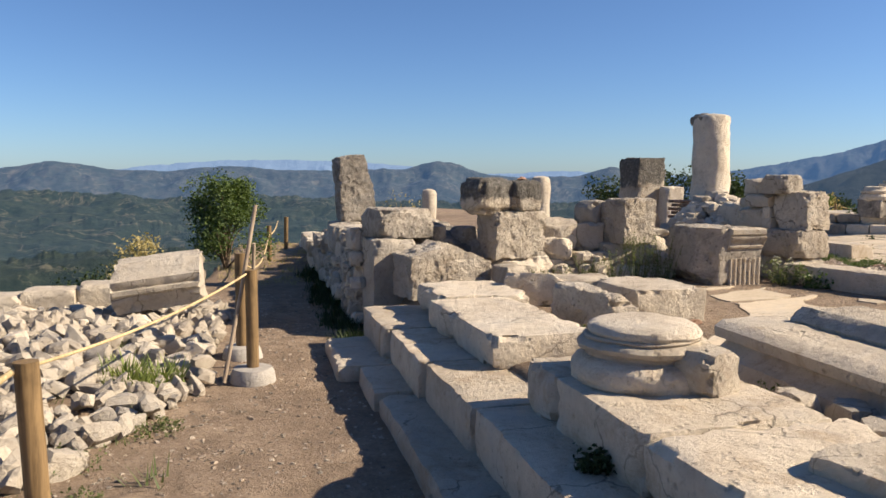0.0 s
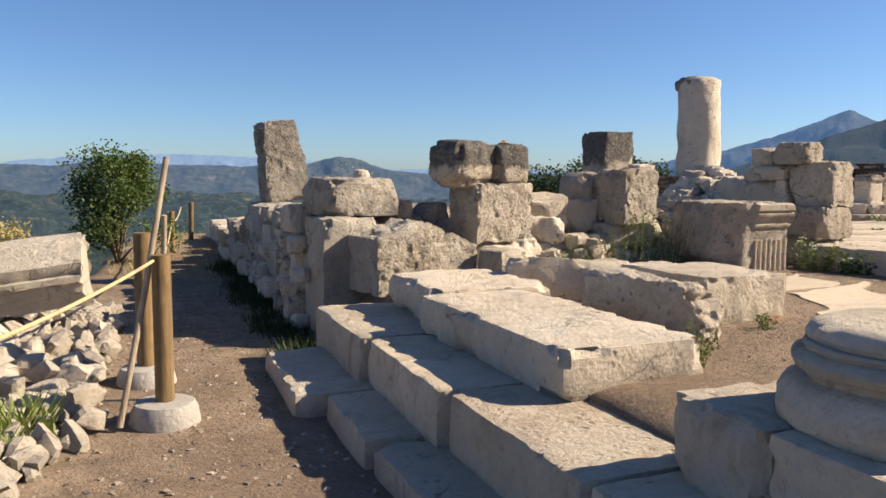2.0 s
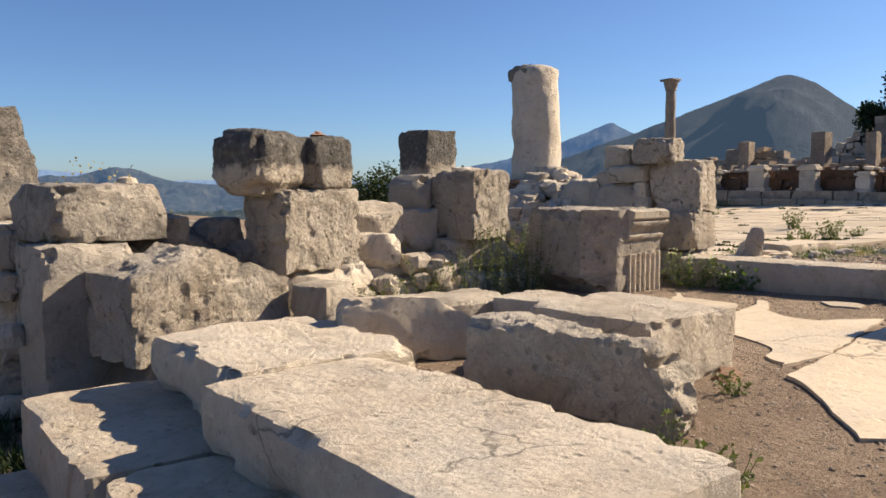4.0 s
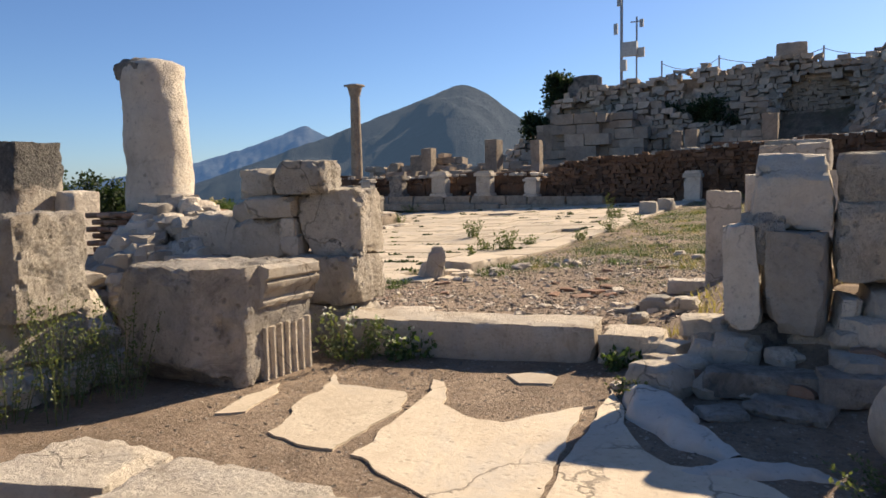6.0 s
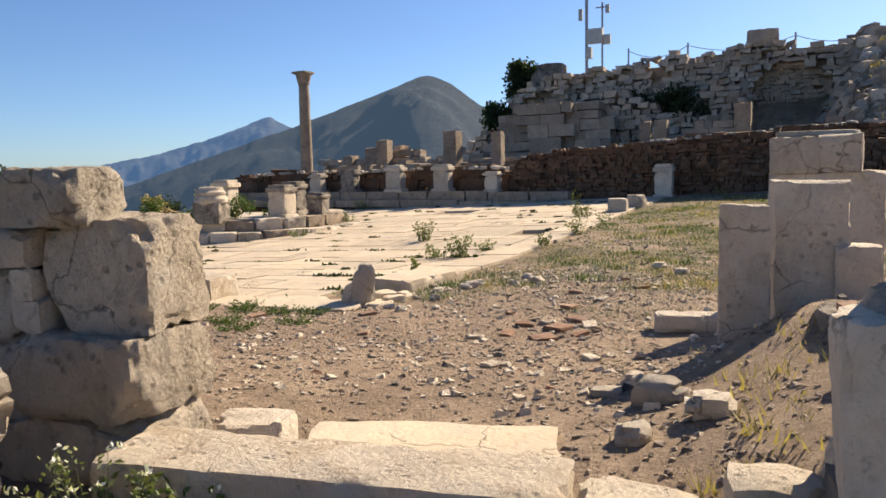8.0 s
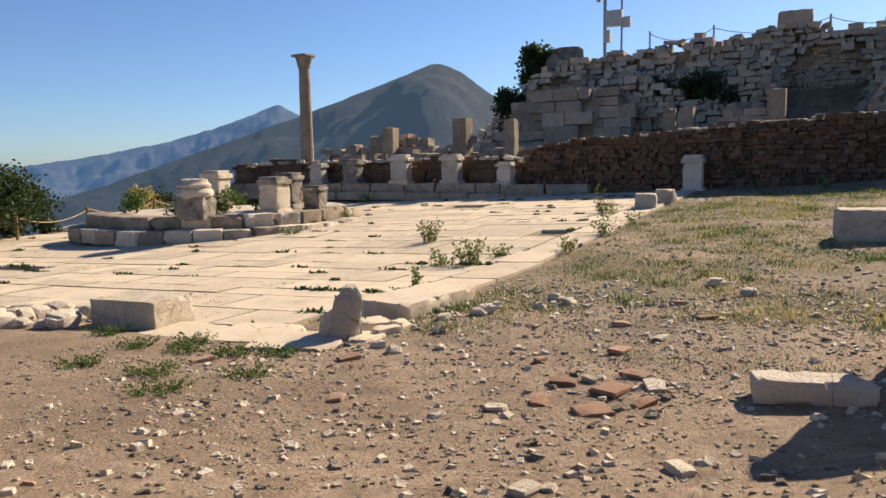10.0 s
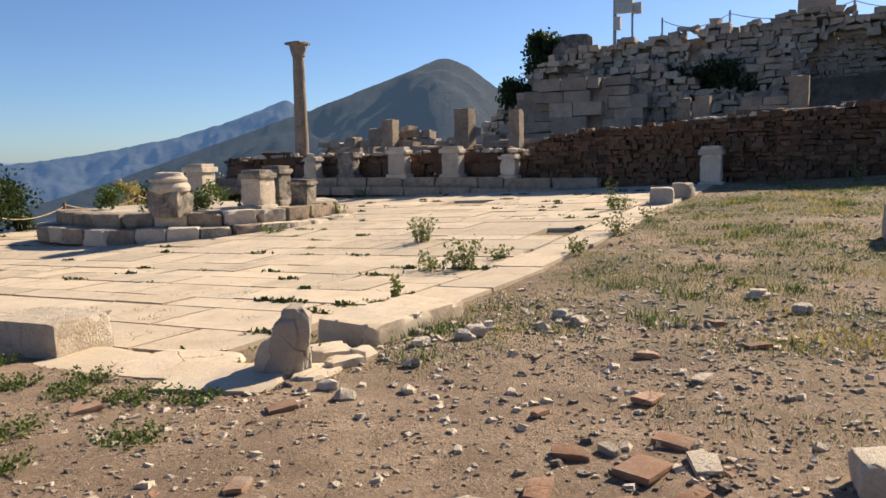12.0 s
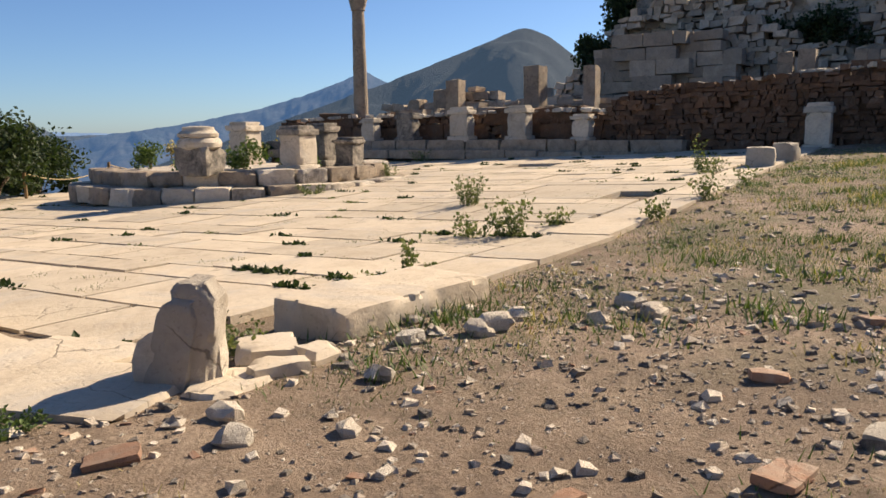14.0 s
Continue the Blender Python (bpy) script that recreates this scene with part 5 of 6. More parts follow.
stone("crest_block", "dark rock mass beside a tree on the hill", "boulder", (49.5, 21.6, 6.2), (1.6, 1.9, 2.1), 6, LICHEN, cuts=8, depth=0.2, cell=0.2)
for x, y, z, h, w in [(38.9, 22.95, 1.3, 2.65, 0.72), (38.6, 20.35, 1.3, 2.5, 0.5), (41.9, 14.05, 2.1, 2.0, 0.55), (41.9, 13.3, 2.1, 2.05, 0.6), (42.2, 11.6, 2.2, 1.9, 0.42), (42.0, 9.68, 2.3, 2.45, 0.72), (41.5, 28.6, 1.2, 2.6, 0.7), (42.0, 29.6, 1.2, 2.2, 0.8), (42.5, 31.6, 1.2, 1.8, 0.7)]:
    stone("upright_block", "upright limestone pillar stub above the wall", "pillar", (x, y, z), (w, w, h), random.uniform(-4, 4), BROWNSTONE, "pillar stubs", cuts=3, depth=0.05, cell=0.2)
for row, (x, z0, h) in enumerate([(34.75, 0.5, 0.5), (34.2, 0.3, 0.34)]):
    y = 15.5 + row * 0.3
    while y < 33:
        l = random.uniform(1.0, 2.2)
        stone("bench_block", "limestone block of the step below the wall", "step", (x, y + l / 2, z0 + (0.0 if y < 19 else 0.05)), (0.6, l - 0.03, h), 0, BROWNSTONE, "wall steps", cuts=3, depth=0.04, cell=0.25)
        y += l
for i, (y, w, z0, z1) in enumerate([(23.87, 0.95, 0.98, 2.26), (21.42, 0.92, 0.98, 2.24), (18.98, 0.74, 0.98, 1.88), (11.75, 0.8, 0.62, 2.02), (26.4, 0.95, 1.0, 2.1), (28.3, 0.8, 1.0, 1.95)]):
    pedestal("wall_pedestal", "limestone statue pedestal standing before the wall", (34.8, y, z0), 0.62, w, z1 - z0, 0, (LIME, LIME) if i != 4 else (LICHEN, LICHEN), "wall pedestals", 500 + 9 * i)
stone("white_cube", "small white limestone block on the kerb", "stone block", (28.6, 11.95, 0.42), (0.62, 0.6, 0.5), 10, RUBBLE, cuts=2, depth=0.05, cell=0.15)
stone("white_cube", "small white limestone block on the kerb", "stone block", (30.3, 11.75, 0.5), (0.5, 0.5, 0.48), -8, RUBBLE, cuts=3, depth=0.08, cell=0.15)

# ---- mast ----
mast = thing("mast", "steel mast with antennas and boxes on the hilltop", "mast", (52, 20, 6.6))
part("pole", tube([(0, 0, 0), (0, 0, 8.0)], 0.10), STEEL, mast)
part("thin_pole", tube([(0, -1.0, 0), (0, -1.0, 5.6)], 0.06), STEEL, mast)
for nm, d, off in [("equipment_box", (0.4, 1.0, 0.9), (-0.2, -0.6, 3.1)), ("equipment_box", (0.35, 0.4, 0.7), (-0.2, -0.2, 2.2)), ("panel", (0.2, 0.5, 0.6), (-0.1, -1.3, 3.0)), ("antenna", (0.15, 0.25, 0.7), (-0.1, 0.35, 4.6)), ("antenna", (0.15, 0.25, 0.5), (-0.1, -1.35, 4.9)), ("antenna", (0.2, 0.3, 0.9), (-0.1, 0.1, 6.4))]:
    o = new(nm, rock_mesh(nm, d, 5, GREYPLASTIC, cuts=0, amp=0, chip=0, cell=0.3))
    o.parent, o.location = mast, off
part("crossbar", tube([(0, -1.4, 5.3), (0, -0.6, 5.3)], 0.04), STEEL, mast)
fpts = [(50.5, 17.0), (50.5, 13.6), (50.5, 8.0), (50.5, 3.5)]
for x, y in fpts:
    part("post", tube([(0, 0, 0), (0, 0, 2.0)], 0.05), STEEL, thing("fence_post", "thin steel fence post on the crest", "fence post", (x, y, 7.0), group="crest fence"))
for (x0, y0), (x1, y1) in zip(fpts, fpts[1:]):
    part("wire", tube([(x0, y0 + (y1 - y0) * k / 8, 8.85 - 0.5 * (1 - (k / 4 - 1) ** 2)) for k in range(9)], 0.02, 5), STEEL, thing("fence_wire", "sagging wire of the crest fence", "wire"))

# ---- rope barrier along the path ----


def rope_post(x, y, h, r, foot=True, lean=(0, 0)):
    p = thing("rope_post", "round wooden rope post in a concrete foot" if foot else "round wooden rope post in the dirt", "post", (x, y, gz(x, y) - 0.02), random.uniform(0, 360), "rope barrier")
    part("post", tube([(0, 0, 0), (lean[0] * 0.5, lean[1] * 0.5, h * 0.5), (lean[0], lean[1], h - 0.015), (lean[0], lean[1], h)], r, 20), WOOD, p)
    if foot:
        part("concrete_foot", lathe([(0.2, -0.05), (0.2, 0.03), (0.185, 0.1), (0.165, 0.14), (0.1, 0.15)], 32, 0.012, 3), CONCRETE, p)


rope_post(-0.01, 6.85, 1.02, 0.055)
rope_post(-0.11, 7.75, 1.08, 0.06)
rope_post(-1.13, 4.3, 0.9, 0.062, False, (-0.03, 0))
rope_post(0.36, 16.2, 0.75, 0.05, False)
rope_post(0.8, 18.5, 0.8, 0.05, False, (-0.2, 0))


def rope(a, b, sag, r=0.010):
    pts = []
    for k in range(25):
        u = k / 24
        pts.append((a[0] + (b[0] - a[0]) * u, a[1] + (b[1] - a[1]) * u, a[2] + (b[2] - a[2]) * u - sag * 4 * u * (1 - u)))
    part("strand", tube(pts, r, 10), ROPE, thing("rope", "beige twisted barrier rope between posts", "rope"))


rope((-1.13, 4.35, 0.8), (-0.05, 6.82, 0.95), 0.06)
rope((-1.2, 4.26, 0.8), (-2.6, 2.9, 0.3), 0.12, 0.018)
rope((-0.1, 7.8, 0.95), (0.36, 16.2, 0.62), 0.3, 0.012)
rope((0.36, 16.2, 0.62), (0.62, 18.5, 0.75), 0.1, 0.012)
for a, b, r in [((-0.26, 6.75, 0.0), (0.04, 7.0, 1.55), 0.019), ((-0.05, 7.3, 0.0), (0.02, 7.05, 1.2), 0.017)]:
    part("stick", tube([a, tuple((p + q) / 2 + 0.012 for p, q in zip(a, b)), b], r, 10), GREYWOOD, thing("leaning_stick", "thin weathered stick leaning on the rope post", "stick"))

for x, y, h in [(25.4, 31.9, 0.95), (28.5, 31.9, 0.9), (31.1, 31.9, 0.8), (22.4, 31.5, 0.9)]:
    rope_post(x, y, h, 0.05, False)
for a, b in [((22.4, 31.5), (25.4, 31.9)), ((25.4, 31.9), (28.5, 31.9)), ((28.5, 31.9), (31.1, 31.9))]:
    rope((*a, gz(*a) + 0.85), (*b, gz(*b) + 0.78), 0.3, 0.016)

# cornice block and rubble beside the path
cor = thing("cornice_block", "broken limestone cornice block with carved mouldings", "cornice", (-1.02, 9.42, 0.27))
cor.matrix_world = pose(-1.02, 9.42, 0.27, 0, -7, -3)
part("moulding", bar([(0.28, 0), (-0.2, 0), (-0.23, 0.1), (-0.26, 0.13), (-0.27, 0.19), (-0.31, 0.22), (-0.315, 0.27), (-0.27, 0.285), (-0.29, 0.32), (-0.3, 0.38), (-0.2, 0.44), (-0.02, 0.56), (0.28, 0.6)], 0.95, 17, 0.012, 0.04, 0.07), LIME, cor)
for k in range(4):
    stone("coping_block", "pinkish weathered coping stone at the terrace edge", "stone block", (-1.85 - k * 0.62, 10.5 - 0.05 * k, 0.15 - 0.05 * k), (0.62, 0.5, 0.28), random.uniform(-4, 4), LIME, "terrace coping", cuts=4, depth=0.08)
heap_me = [rock_mesh("rubble_stone", (random.uniform(0.9, 1.4), random.uniform(0.7, 1.0), random.uniform(0.55, 0.85)), 700 + i, RUBBLE, cuts=11, depth=0.34, amp=0.04, cell=0.2, chip=0.0, rnd=0.01) for i in range(16)]
for me in heap_me:
    me.set_sharp_from_angle(angle=radians(14))
placed = []
for k in range(700):
    x, y = random.uniform(-4.6, -0.15), random.uniform(3.8, 10.2)
    if x > -0.55 + 0.02 * y - 0.42 * max(0, 6.6 - y) or (abs(x + 1.02) < 0.4 and abs(y - 9.4) < 0.2) or (x + 1.18) ** 2 + (y - 4.3) ** 2 < 0.05:
        continue
    s = random.choice((0.09, 0.11, 0.13, 0.16, 0.19, 0.23)) * random.uniform(0.8, 1.2)
    o = new("rubble_stone", random.choice(heap_me))
    o.matrix_basis = pose(x, y, gz(x, y) - 0.02 + 0.1 * random.random() * (s < 0.2), random.uniform(-30, 30), random.uniform(-30, 30), random.uniform(0, 360)) @ Matrix.Diagonal((s, s, s, 1))
    tagged(o, "broken white limestone rubble piece beside the path", "stone", "rubble heap")
    if len(placed) > 298:
        bpy.data.objects.remove(o)
        break
    placed.append(o)
V, F = [], []
src_me = rock_mesh("chip", (1.2, 0.85, 0.7), 733, RUBBLE, cuts=9, depth=0.34, amp=0.03, cell=0.4, chip=0.0)
sv, sf = [v.co.copy() for v in src_me.vertices], [tuple(p.vertices) for p in src_me.polygons]
for k in range(2700):
    x, y = random.uniform(-6.0, -0.3), random.uniform(3.6, 10.6)
    if x > -0.55 + 0.02 * y - 0.42 * max(0, 6.6 - y):
        continue
    s = random.uniform(0.05, 0.2)
    m = pose(x, y, gz(x, y) - 0.02 + 0.08 * random.random(), random.uniform(-40, 40), random.uniform(-40, 40), random.uniform(0, 360)) @ Matrix.Diagonal((s, s * random.uniform(0.6, 1), s, 1))
    o = len(V)
    V += [tuple(m @ v) for v in sv]
    F += [tuple(i + o for i in q) for q in sf]
me = bpy.data.meshes.new("rubble_gravel")
me.from_pydata(V, [], F)
finish(me, RUBBLE, 14)
tagged(new("rubble_gravel", me), "small broken white limestone filling a rubble heap", "rubble", kind="stuff")

# ---- pebbles, tiles, plants ----


def scatter(name, label, n, area, sizes, mat, seed, keep=None, flat=0.4, power=5, zf=gz):
    rng = random.Random(seed)
    P = [(-0.7, -0.7, -0.7), (0.7, -0.7, -0.7), (0.7, 0.7, -0.7), (-0.7, 0.7, -0.7), (-0.55, -0.55, 0.6), (0.6, -0.5, 0.6), (0.5, 0.55, 0.6), (-0.5, 0.5, 0.6)]
    Q = [(0, 3, 2, 1), (4, 5, 6, 7), (0, 1, 5, 4), (1, 2, 6, 5), (2, 3, 7, 6), (3, 0, 4, 7)]
    base = [[Vector(p) + Vector((rng.uniform(-0.3, 0.3), rng.uniform(-0.3, 0.3), rng.uniform(-0.3, 0.3))) for p in P] for v in range(10)]
    V, F = [], []
    for k in range(n):
        x, y = rng.uniform(area[0], area[1]), rng.uniform(area[2], area[3])
        if keep and not keep(x, y, rng):
            continue
        s = sizes[0] + (sizes[1] - sizes[0]) * rng.random() ** power
        m = pose(x, y, zf(x, y) + s * 0.1, rng.uniform(-20, 20), rng.uniform(-20, 20), rng.uniform(0, 360)) @ Matrix.Diagonal((s, s * rng.uniform(0.6, 1), s * flat, 1))
        o = len(V)
        V += [tuple(m @ p) for p in rng.choice(base)]
        F += [tuple(i + o for i in q) for q in Q]
    me = bpy.data.meshes.new(name)
    me.from_pydata(V, [], F)
    me.materials.append(mat)
    return tagged(new(name, me), label, "pebbles", kind="stuff")


PEB = stone_mat("pebble", (0.68, 0.6, 0.5), (0.5, 0.42, 0.34), (0.34, 0.27, 0.21), (0.3, 0.2, 0.15), 0.6, 0.8, 0.3, 0.6, island=True)


def dirt_only(x, y, rng):
    if y > 11.4 and x > 12.6:
        return False
    return NV(Vector((x * 0.8, y * 0.8, 4))) + rng.uniform(-0.5, 0.5) > -0.25


scatter("pebbles_court", "pale pebbles and stone chips on dry dirt", 34000, (7.6, 17, 5.8, 13.5), (0.003, 0.03), PEB, 1, dirt_only, 0.55, 3.8)
scatter("pebbles_slope", "pale stones scattered on the grassy slope", 7000, (14, 34, 4, 11.4), (0.008, 0.07), PEB, 2, dirt_only)
scatter("pebbles_path", "small pale gravel on the dirt path", 9000, (-1.8, 0.9, 2.2, 12), (0.004, 0.028), PEB, 3)
scatter("pebbles_floor", "grey gravel on the temple floor", 9000, (2.7, 7, 5, 8.6), (0.004, 0.016), PEB, 4)
scatter("bank_rubble", "pale rubble lying on the hillside bank", 2600, (36.8, 50, -8, 6.5), (0.1, 0.55), PALEWALL, 16, None, 0.7, 2.2, bank_z)
scatter("gravel_chips", "white stone chips on dry dirt", 2600, (8.5, 18, 6.2, 12), (0.008, 0.06), RUBBLE, 6, dirt_only, 0.55, 2.8)
scatter("gravel_dark", "dark clods and stones on dry dirt", 700, (9, 22, 5.5, 11.4), (0.012, 0.06), LICHEN, 7, dirt_only, 0.6, 2.4)
scatter("gravel_red", "small broken terracotta crumbs on dirt", 600, (9, 20, 6, 11.4), (0.008, 0.05), TERRACOTTA, 8, dirt_only, 0.3, 2.6)
for x, y, w in [(13.52, 8.63, 0.3), (12.85, 8.32, 0.26), (12.43, 8.39, 0.36), (12.61, 8.11, 0.28), (14.05, 8.38, 0.22), (12.48, 8.8, 0.24), (11.95, 8.79, 0.24), (15.18, 8.14, 0.26), (12.61, 8.62, 0.16), (12.38, 10.8, 0.26), (11.26, 10.1, 0.2), (11.78, 12.0, 0.24), (11.87, 8.38, 0.3), (11.63, 9.01, 0.22), (14.6, 8.9, 0.2), (16.0, 8.6, 0.24), (12.2, 8.1, 0.22), (10.2, 8.2, 0.2), (10.9, 7.6, 0.2), (13.0, 9.2, 0.16), (9.2, 7.0, 0.2)]:
    stone("terracotta_tile", "broken piece of flat terracotta tile on dirt", "tile", (x, y, gz(x, y) - 0.005), (w * 0.85, w * random.uniform(0.45, 0.7), 0.045), random.uniform(0, 180), TERRACOTTA if random.random() < 0.65 else LIME, "scattered tile pieces", rx=random.uniform(-6, 6), ry=random.uniform(-6, 6), cuts=6, depth=0.2, cell=0.06, chip=0.01)
for x, y, s in [(15.95, 10.1, 0.24), (15.7, 9.85, 0.22), (14.9, 10.6, 0.26), (14.4, 10.9, 0.2), (17.6, 8.4, 0.26), (16.8, 7.9, 0.25), (8.9, 6.6, 0.3), (8.5, 6.3, 0.26), (8.2, 6.6, 0.22), (9.5, 6.9, 0.2)]:
    stone("field_stone", "rough weathered stone lying in dirt", "stone", (x, y, gz(x, y) - 0.03), (s * 0.9, s * 0.75, s * 0.5), random.uniform(0, 180), RUBBLE if random.random() < 0.6 else LIME, "field stones", cuts=12, depth=0.3, cell=0.04)


def leaf_quads(V, F, p, size, rng, up=0.3):
    d = Vector((rng.gauss(0, 1), rng.gauss(0, 1), rng.gauss(up, 0.7))).normalized()
    s = d.cross(Vector((rng.gauss(0, 1), rng.gauss(0, 1), rng.gauss(0, 1)))).normalized() * size * 0.32
    n = d.cross(s).normalized() * size * 0.12
    o = len(V)
    V += [tuple(p), tuple(p + d * size * 0.5 + s + n), tuple(p + d * size), tuple(p + d * size * 0.5 - s + n)]
    F.append((o, o + 1, o + 2, o + 3))


def bush(name, label, cat, at, radius, height, leaves, size, mat, seed, lobes=9, trunk=0.05):
    """Stems, limbs and clumps of separate leaves with gaps between them."""
    rng = random.Random(seed)
    p = thing(name, label, cat, at)
    V, F, limbs = [], [], []
    centres = []
    for k in range(lobes):
        a, u = rng.uniform(0, 6.28), rng.random()
        r = radius * (0.25 + 0.6 * rng.random()) * (1.1 - 0.5 * u)
        centres.append((Vector((math.cos(a) * r, math.sin(a) * r, height * (0.25 + 0.65 * u))), radius * rng.uniform(0.28, 0.5)))
        c = centres[-1][0]
        limbs.append(tube([(0, 0, 0), (c.x * 0.3 + rng.uniform(-0.03, 0.03), c.y * 0.3, c.z * 0.5), tuple(c)], trunk * 0.5, 6, trunk * 0.12))
    limbs.append(tube([(0, 0, -0.1), (0.02, 0, height * 0.35), (0, 0.03, height * 0.75)], trunk, 8, trunk * 0.3))
    for k in range(leaves):
        c, r = rng.choice(centres)
        d = Vector((rng.gauss(0, 1), rng.gauss(0, 1), rng.gauss(0, 0.8)))
        d = d.normalized() * r * rng.random() ** 0.4 * (1 + 0.35 * wob(d.normalized(), 2.5, seed))
        leaf_quads(V, F, c + d, size * rng.uniform(0.6, 1.3), rng)
    part("trunk", join(limbs), BARK, p)
    me = bpy.data.meshes.new("crown")
    me.from_pydata(V, [], F)
    me.materials.append(mat)
    o = new("crown", me)
    o.parent = p


bush("tree", "small leafy green tree beside the path", "tree", (-0.5, 15.2, 0.0), 0.82, 1.9, 10500, 0.06, LEAF, 1, 26, 0.05)
bush("shrub", "low dry brown shrub at the terrace edge", "shrub", (-2.0, 14.0, -0.2), 0.7, 0.9, 900, 0.06, DRY, 2, 10, 0.03)
bush("shrub", "low green shrub at the terrace edge", "shrub", (-2.6, 13.0, -0.6), 0.8, 0.8, 1500, 0.06, DARKLEAF, 3, 10, 0.03)
for i, (x, y, r, h) in enumerate([(21.5, 31.5, 1.8, 2.9), (19.2, 31.8, 1.7, 2.6), (23.6, 33.5, 1.3, 1.6), (17.2, 33, 1.9, 2.4), (24.2, 34.3, 1.8, 2.7)]):
    bush("bush", "dark green bush at the edge of the terrace", "bush", (x, y, gz(x, y)), r, h, 4200, 0.17, DARKLEAF, 10 + i, 16, 0.08)
bush("tree", "dark tree on the hill beside rocks", "tree", (49.3, 23.2, 5.6), 1.5, 2.9, 3500, 0.22, DARKLEAF, 20, 14, 0.1)
bush("bush", "dark bush below the hill wall", "bush", (47.5, 24.4, 4.2), 1.2, 1.8, 2200, 0.2, DARKLEAF, 21, 10, 0.08)
for i, (x, y, r, h) in enumerate([(48.0, 16.0, 1.2, 1.6), (47.6, 13.0, 1.5, 1.8), (47.6, 14.6, 1.2, 1.4)]):
    bush("shrub", "dark shrub growing on the hillside wall", "shrub", (x - 0.4, y, 4.4), r, h, 1200, 0.18, DARKLEAF, 24 + i, 9, 0.05)
for i, (x, y, r, h) in enumerate([(24.6, 24.2, 0.7, 0.8), (25.6, 23.0, 0.6, 0.7), (23.4, 24.8, 0.6, 0.6), (24.0, 27.5, 0.6, 0.7)]):
    bush("shrub", "green shrub growing among the pedestals", "shrub", (x, y, 0.36), r, h, 900, 0.1, LEAF, 30 + i, 8, 0.03)
for i in range(9):
    x, y = 30 + i * 1.3, 34.2 + 0.7 * math.sin(i * 2.2)
    bush("shrub", "dry yellow-green shrub beyond the column", "shrub", (x, y, gz(x, y) + 0.1), 0.9, 1.2, 700, 0.14, DARKLEAF if i % 2 else DRY, 40 + i, 8, 0.04)


def weed(name, label, at, spread, height, stems, mat, seed, leaf=0.05, flowers=0):
    """Upright leafy stems from one root."""
    rng = random.Random(seed)
    p = thing(name, label, "weed", at)
    V, F, tubes, FV, FF = [], [], [], [], []
    for k in range(stems):
        a, r = rng.uniform(0, 6.28), spread * rng.random() ** 0.6
        h = height * rng.uniform(0.5, 1.0)
        b = Vector((math.cos(a) * r * 0.4, math.sin(a) * r * 0.4, -0.02))
        t = Vector((math.cos(a) * r, math.sin(a) * r, h))
        tubes.append(tube([tuple(b), tuple(b.lerp(t, 0.5) + Vector((0, 0, h * 0.1))), tuple(t)], min(0.004, 0.012 * h), 4, 0.001))
        for j in range(int(h / leaf * 2) + (9 if h < 0.15 else 2)):
            q = b.lerp(t, rng.uniform(0.1, 1.0)) + Vector((rng.gauss(0, leaf * 0.5), rng.gauss(0, leaf * 0.5), 0))
            leaf_quads(V, F, q, leaf * rng.uniform(0.6, 1.4), rng, 0.6)
        if k < flowers:
            for j in range(5):
                leaf_quads(FV, FF, t + Vector((rng.gauss(0, 0.015), rng.gauss(0, 0.015), 0.01)), 0.025, rng, 0.8)
    part("stalk", join(tubes), WEED, p)["kind"] = "stuff"
    for nm, vv, ff, mt in (("foliage", V, F, mat), ("blossom", FV, FF, BLOSSOM)):
        if ff:
            me = bpy.data.meshes.new(nm)
            me.from_pydata(vv, [], ff)
            me.materials.append(mt)
            o = new(nm, me)
            o.parent = p
            o["kind"] = "stuff"


for i, (x, y, s, h, n) in enumerate([(4.6, 8.9, 0.3, 0.6, 22), (5.0, 9.0, 0.35, 0.7, 26), (5.3, 8.95, 0.3, 0.5, 20), (4.2, 8.95, 0.3, 0.4, 18), (3.7, 8.95, 0.3, 0.3, 18), (3.2, 8.9, 0.3, 0.3, 16), (4.75, 8.7, 0.2, 0.95, 7), (5.2, 8.75, 0.25, 0.7, 12), (3.95, 8.75, 0.3, 0.3, 14), (3.4, 8.6, 0.25, 0.3, 12)]):
    weed("weed", "tangled green weeds at the foot of the wall", (x, y, 0.45), s, h * 0.9, int(n * 0.6), WEED, 60 + i, 0.02)
weed("flowering_weed", "green weed with small white flowers by the threshold", (6.6, 8.15, 0.45), 0.34, 0.34, 34, WEED, 80, 0.032, 14)
weed("flowering_weed", "green weed with small white flowers by the threshold", (6.75, 7.75, 0.45), 0.25, 0.22, 20, LEAF, 81, 0.045, 4)
weed("weed", "dark green weed tuft under the threshold", (7.05, 6.4, 0.45), 0.15, 0.16, 14, LEAF, 82, 0.04)
for i, (x, y, s, h, n) in enumerate([(-1.15, 5.0, 0.3, 0.1, 30), (-0.7, 5.6, 0.3, 0.08, 30), (-1.0, 4.4, 0.2, 0.1, 18), (-2.2, 6.6, 0.2, 0.15, 14), (-3.0, 5.6, 0.25, 0.2, 18), (2.6, 5.3, 0.15, 0.18, 10), (1.55, 2.95, 0.15, 0.12, 14), (2.95, 3.7, 0.2, 0.15, 14), (2.75, 5.55, 0.2, 0.16, 14), (3.7, 5.95, 0.1, 0.1, 8), (5.65, 4.9, 0.3, 0.12, 26), (6.5, 6.15, 0.2, 0.12, 16)]):
    weed("weed", "small green weed tuft in dry dirt", (x, y, gz(x, y)), s, h, n, WEED, 90 + i, 0.022 if h < 0.3 else 0.05)
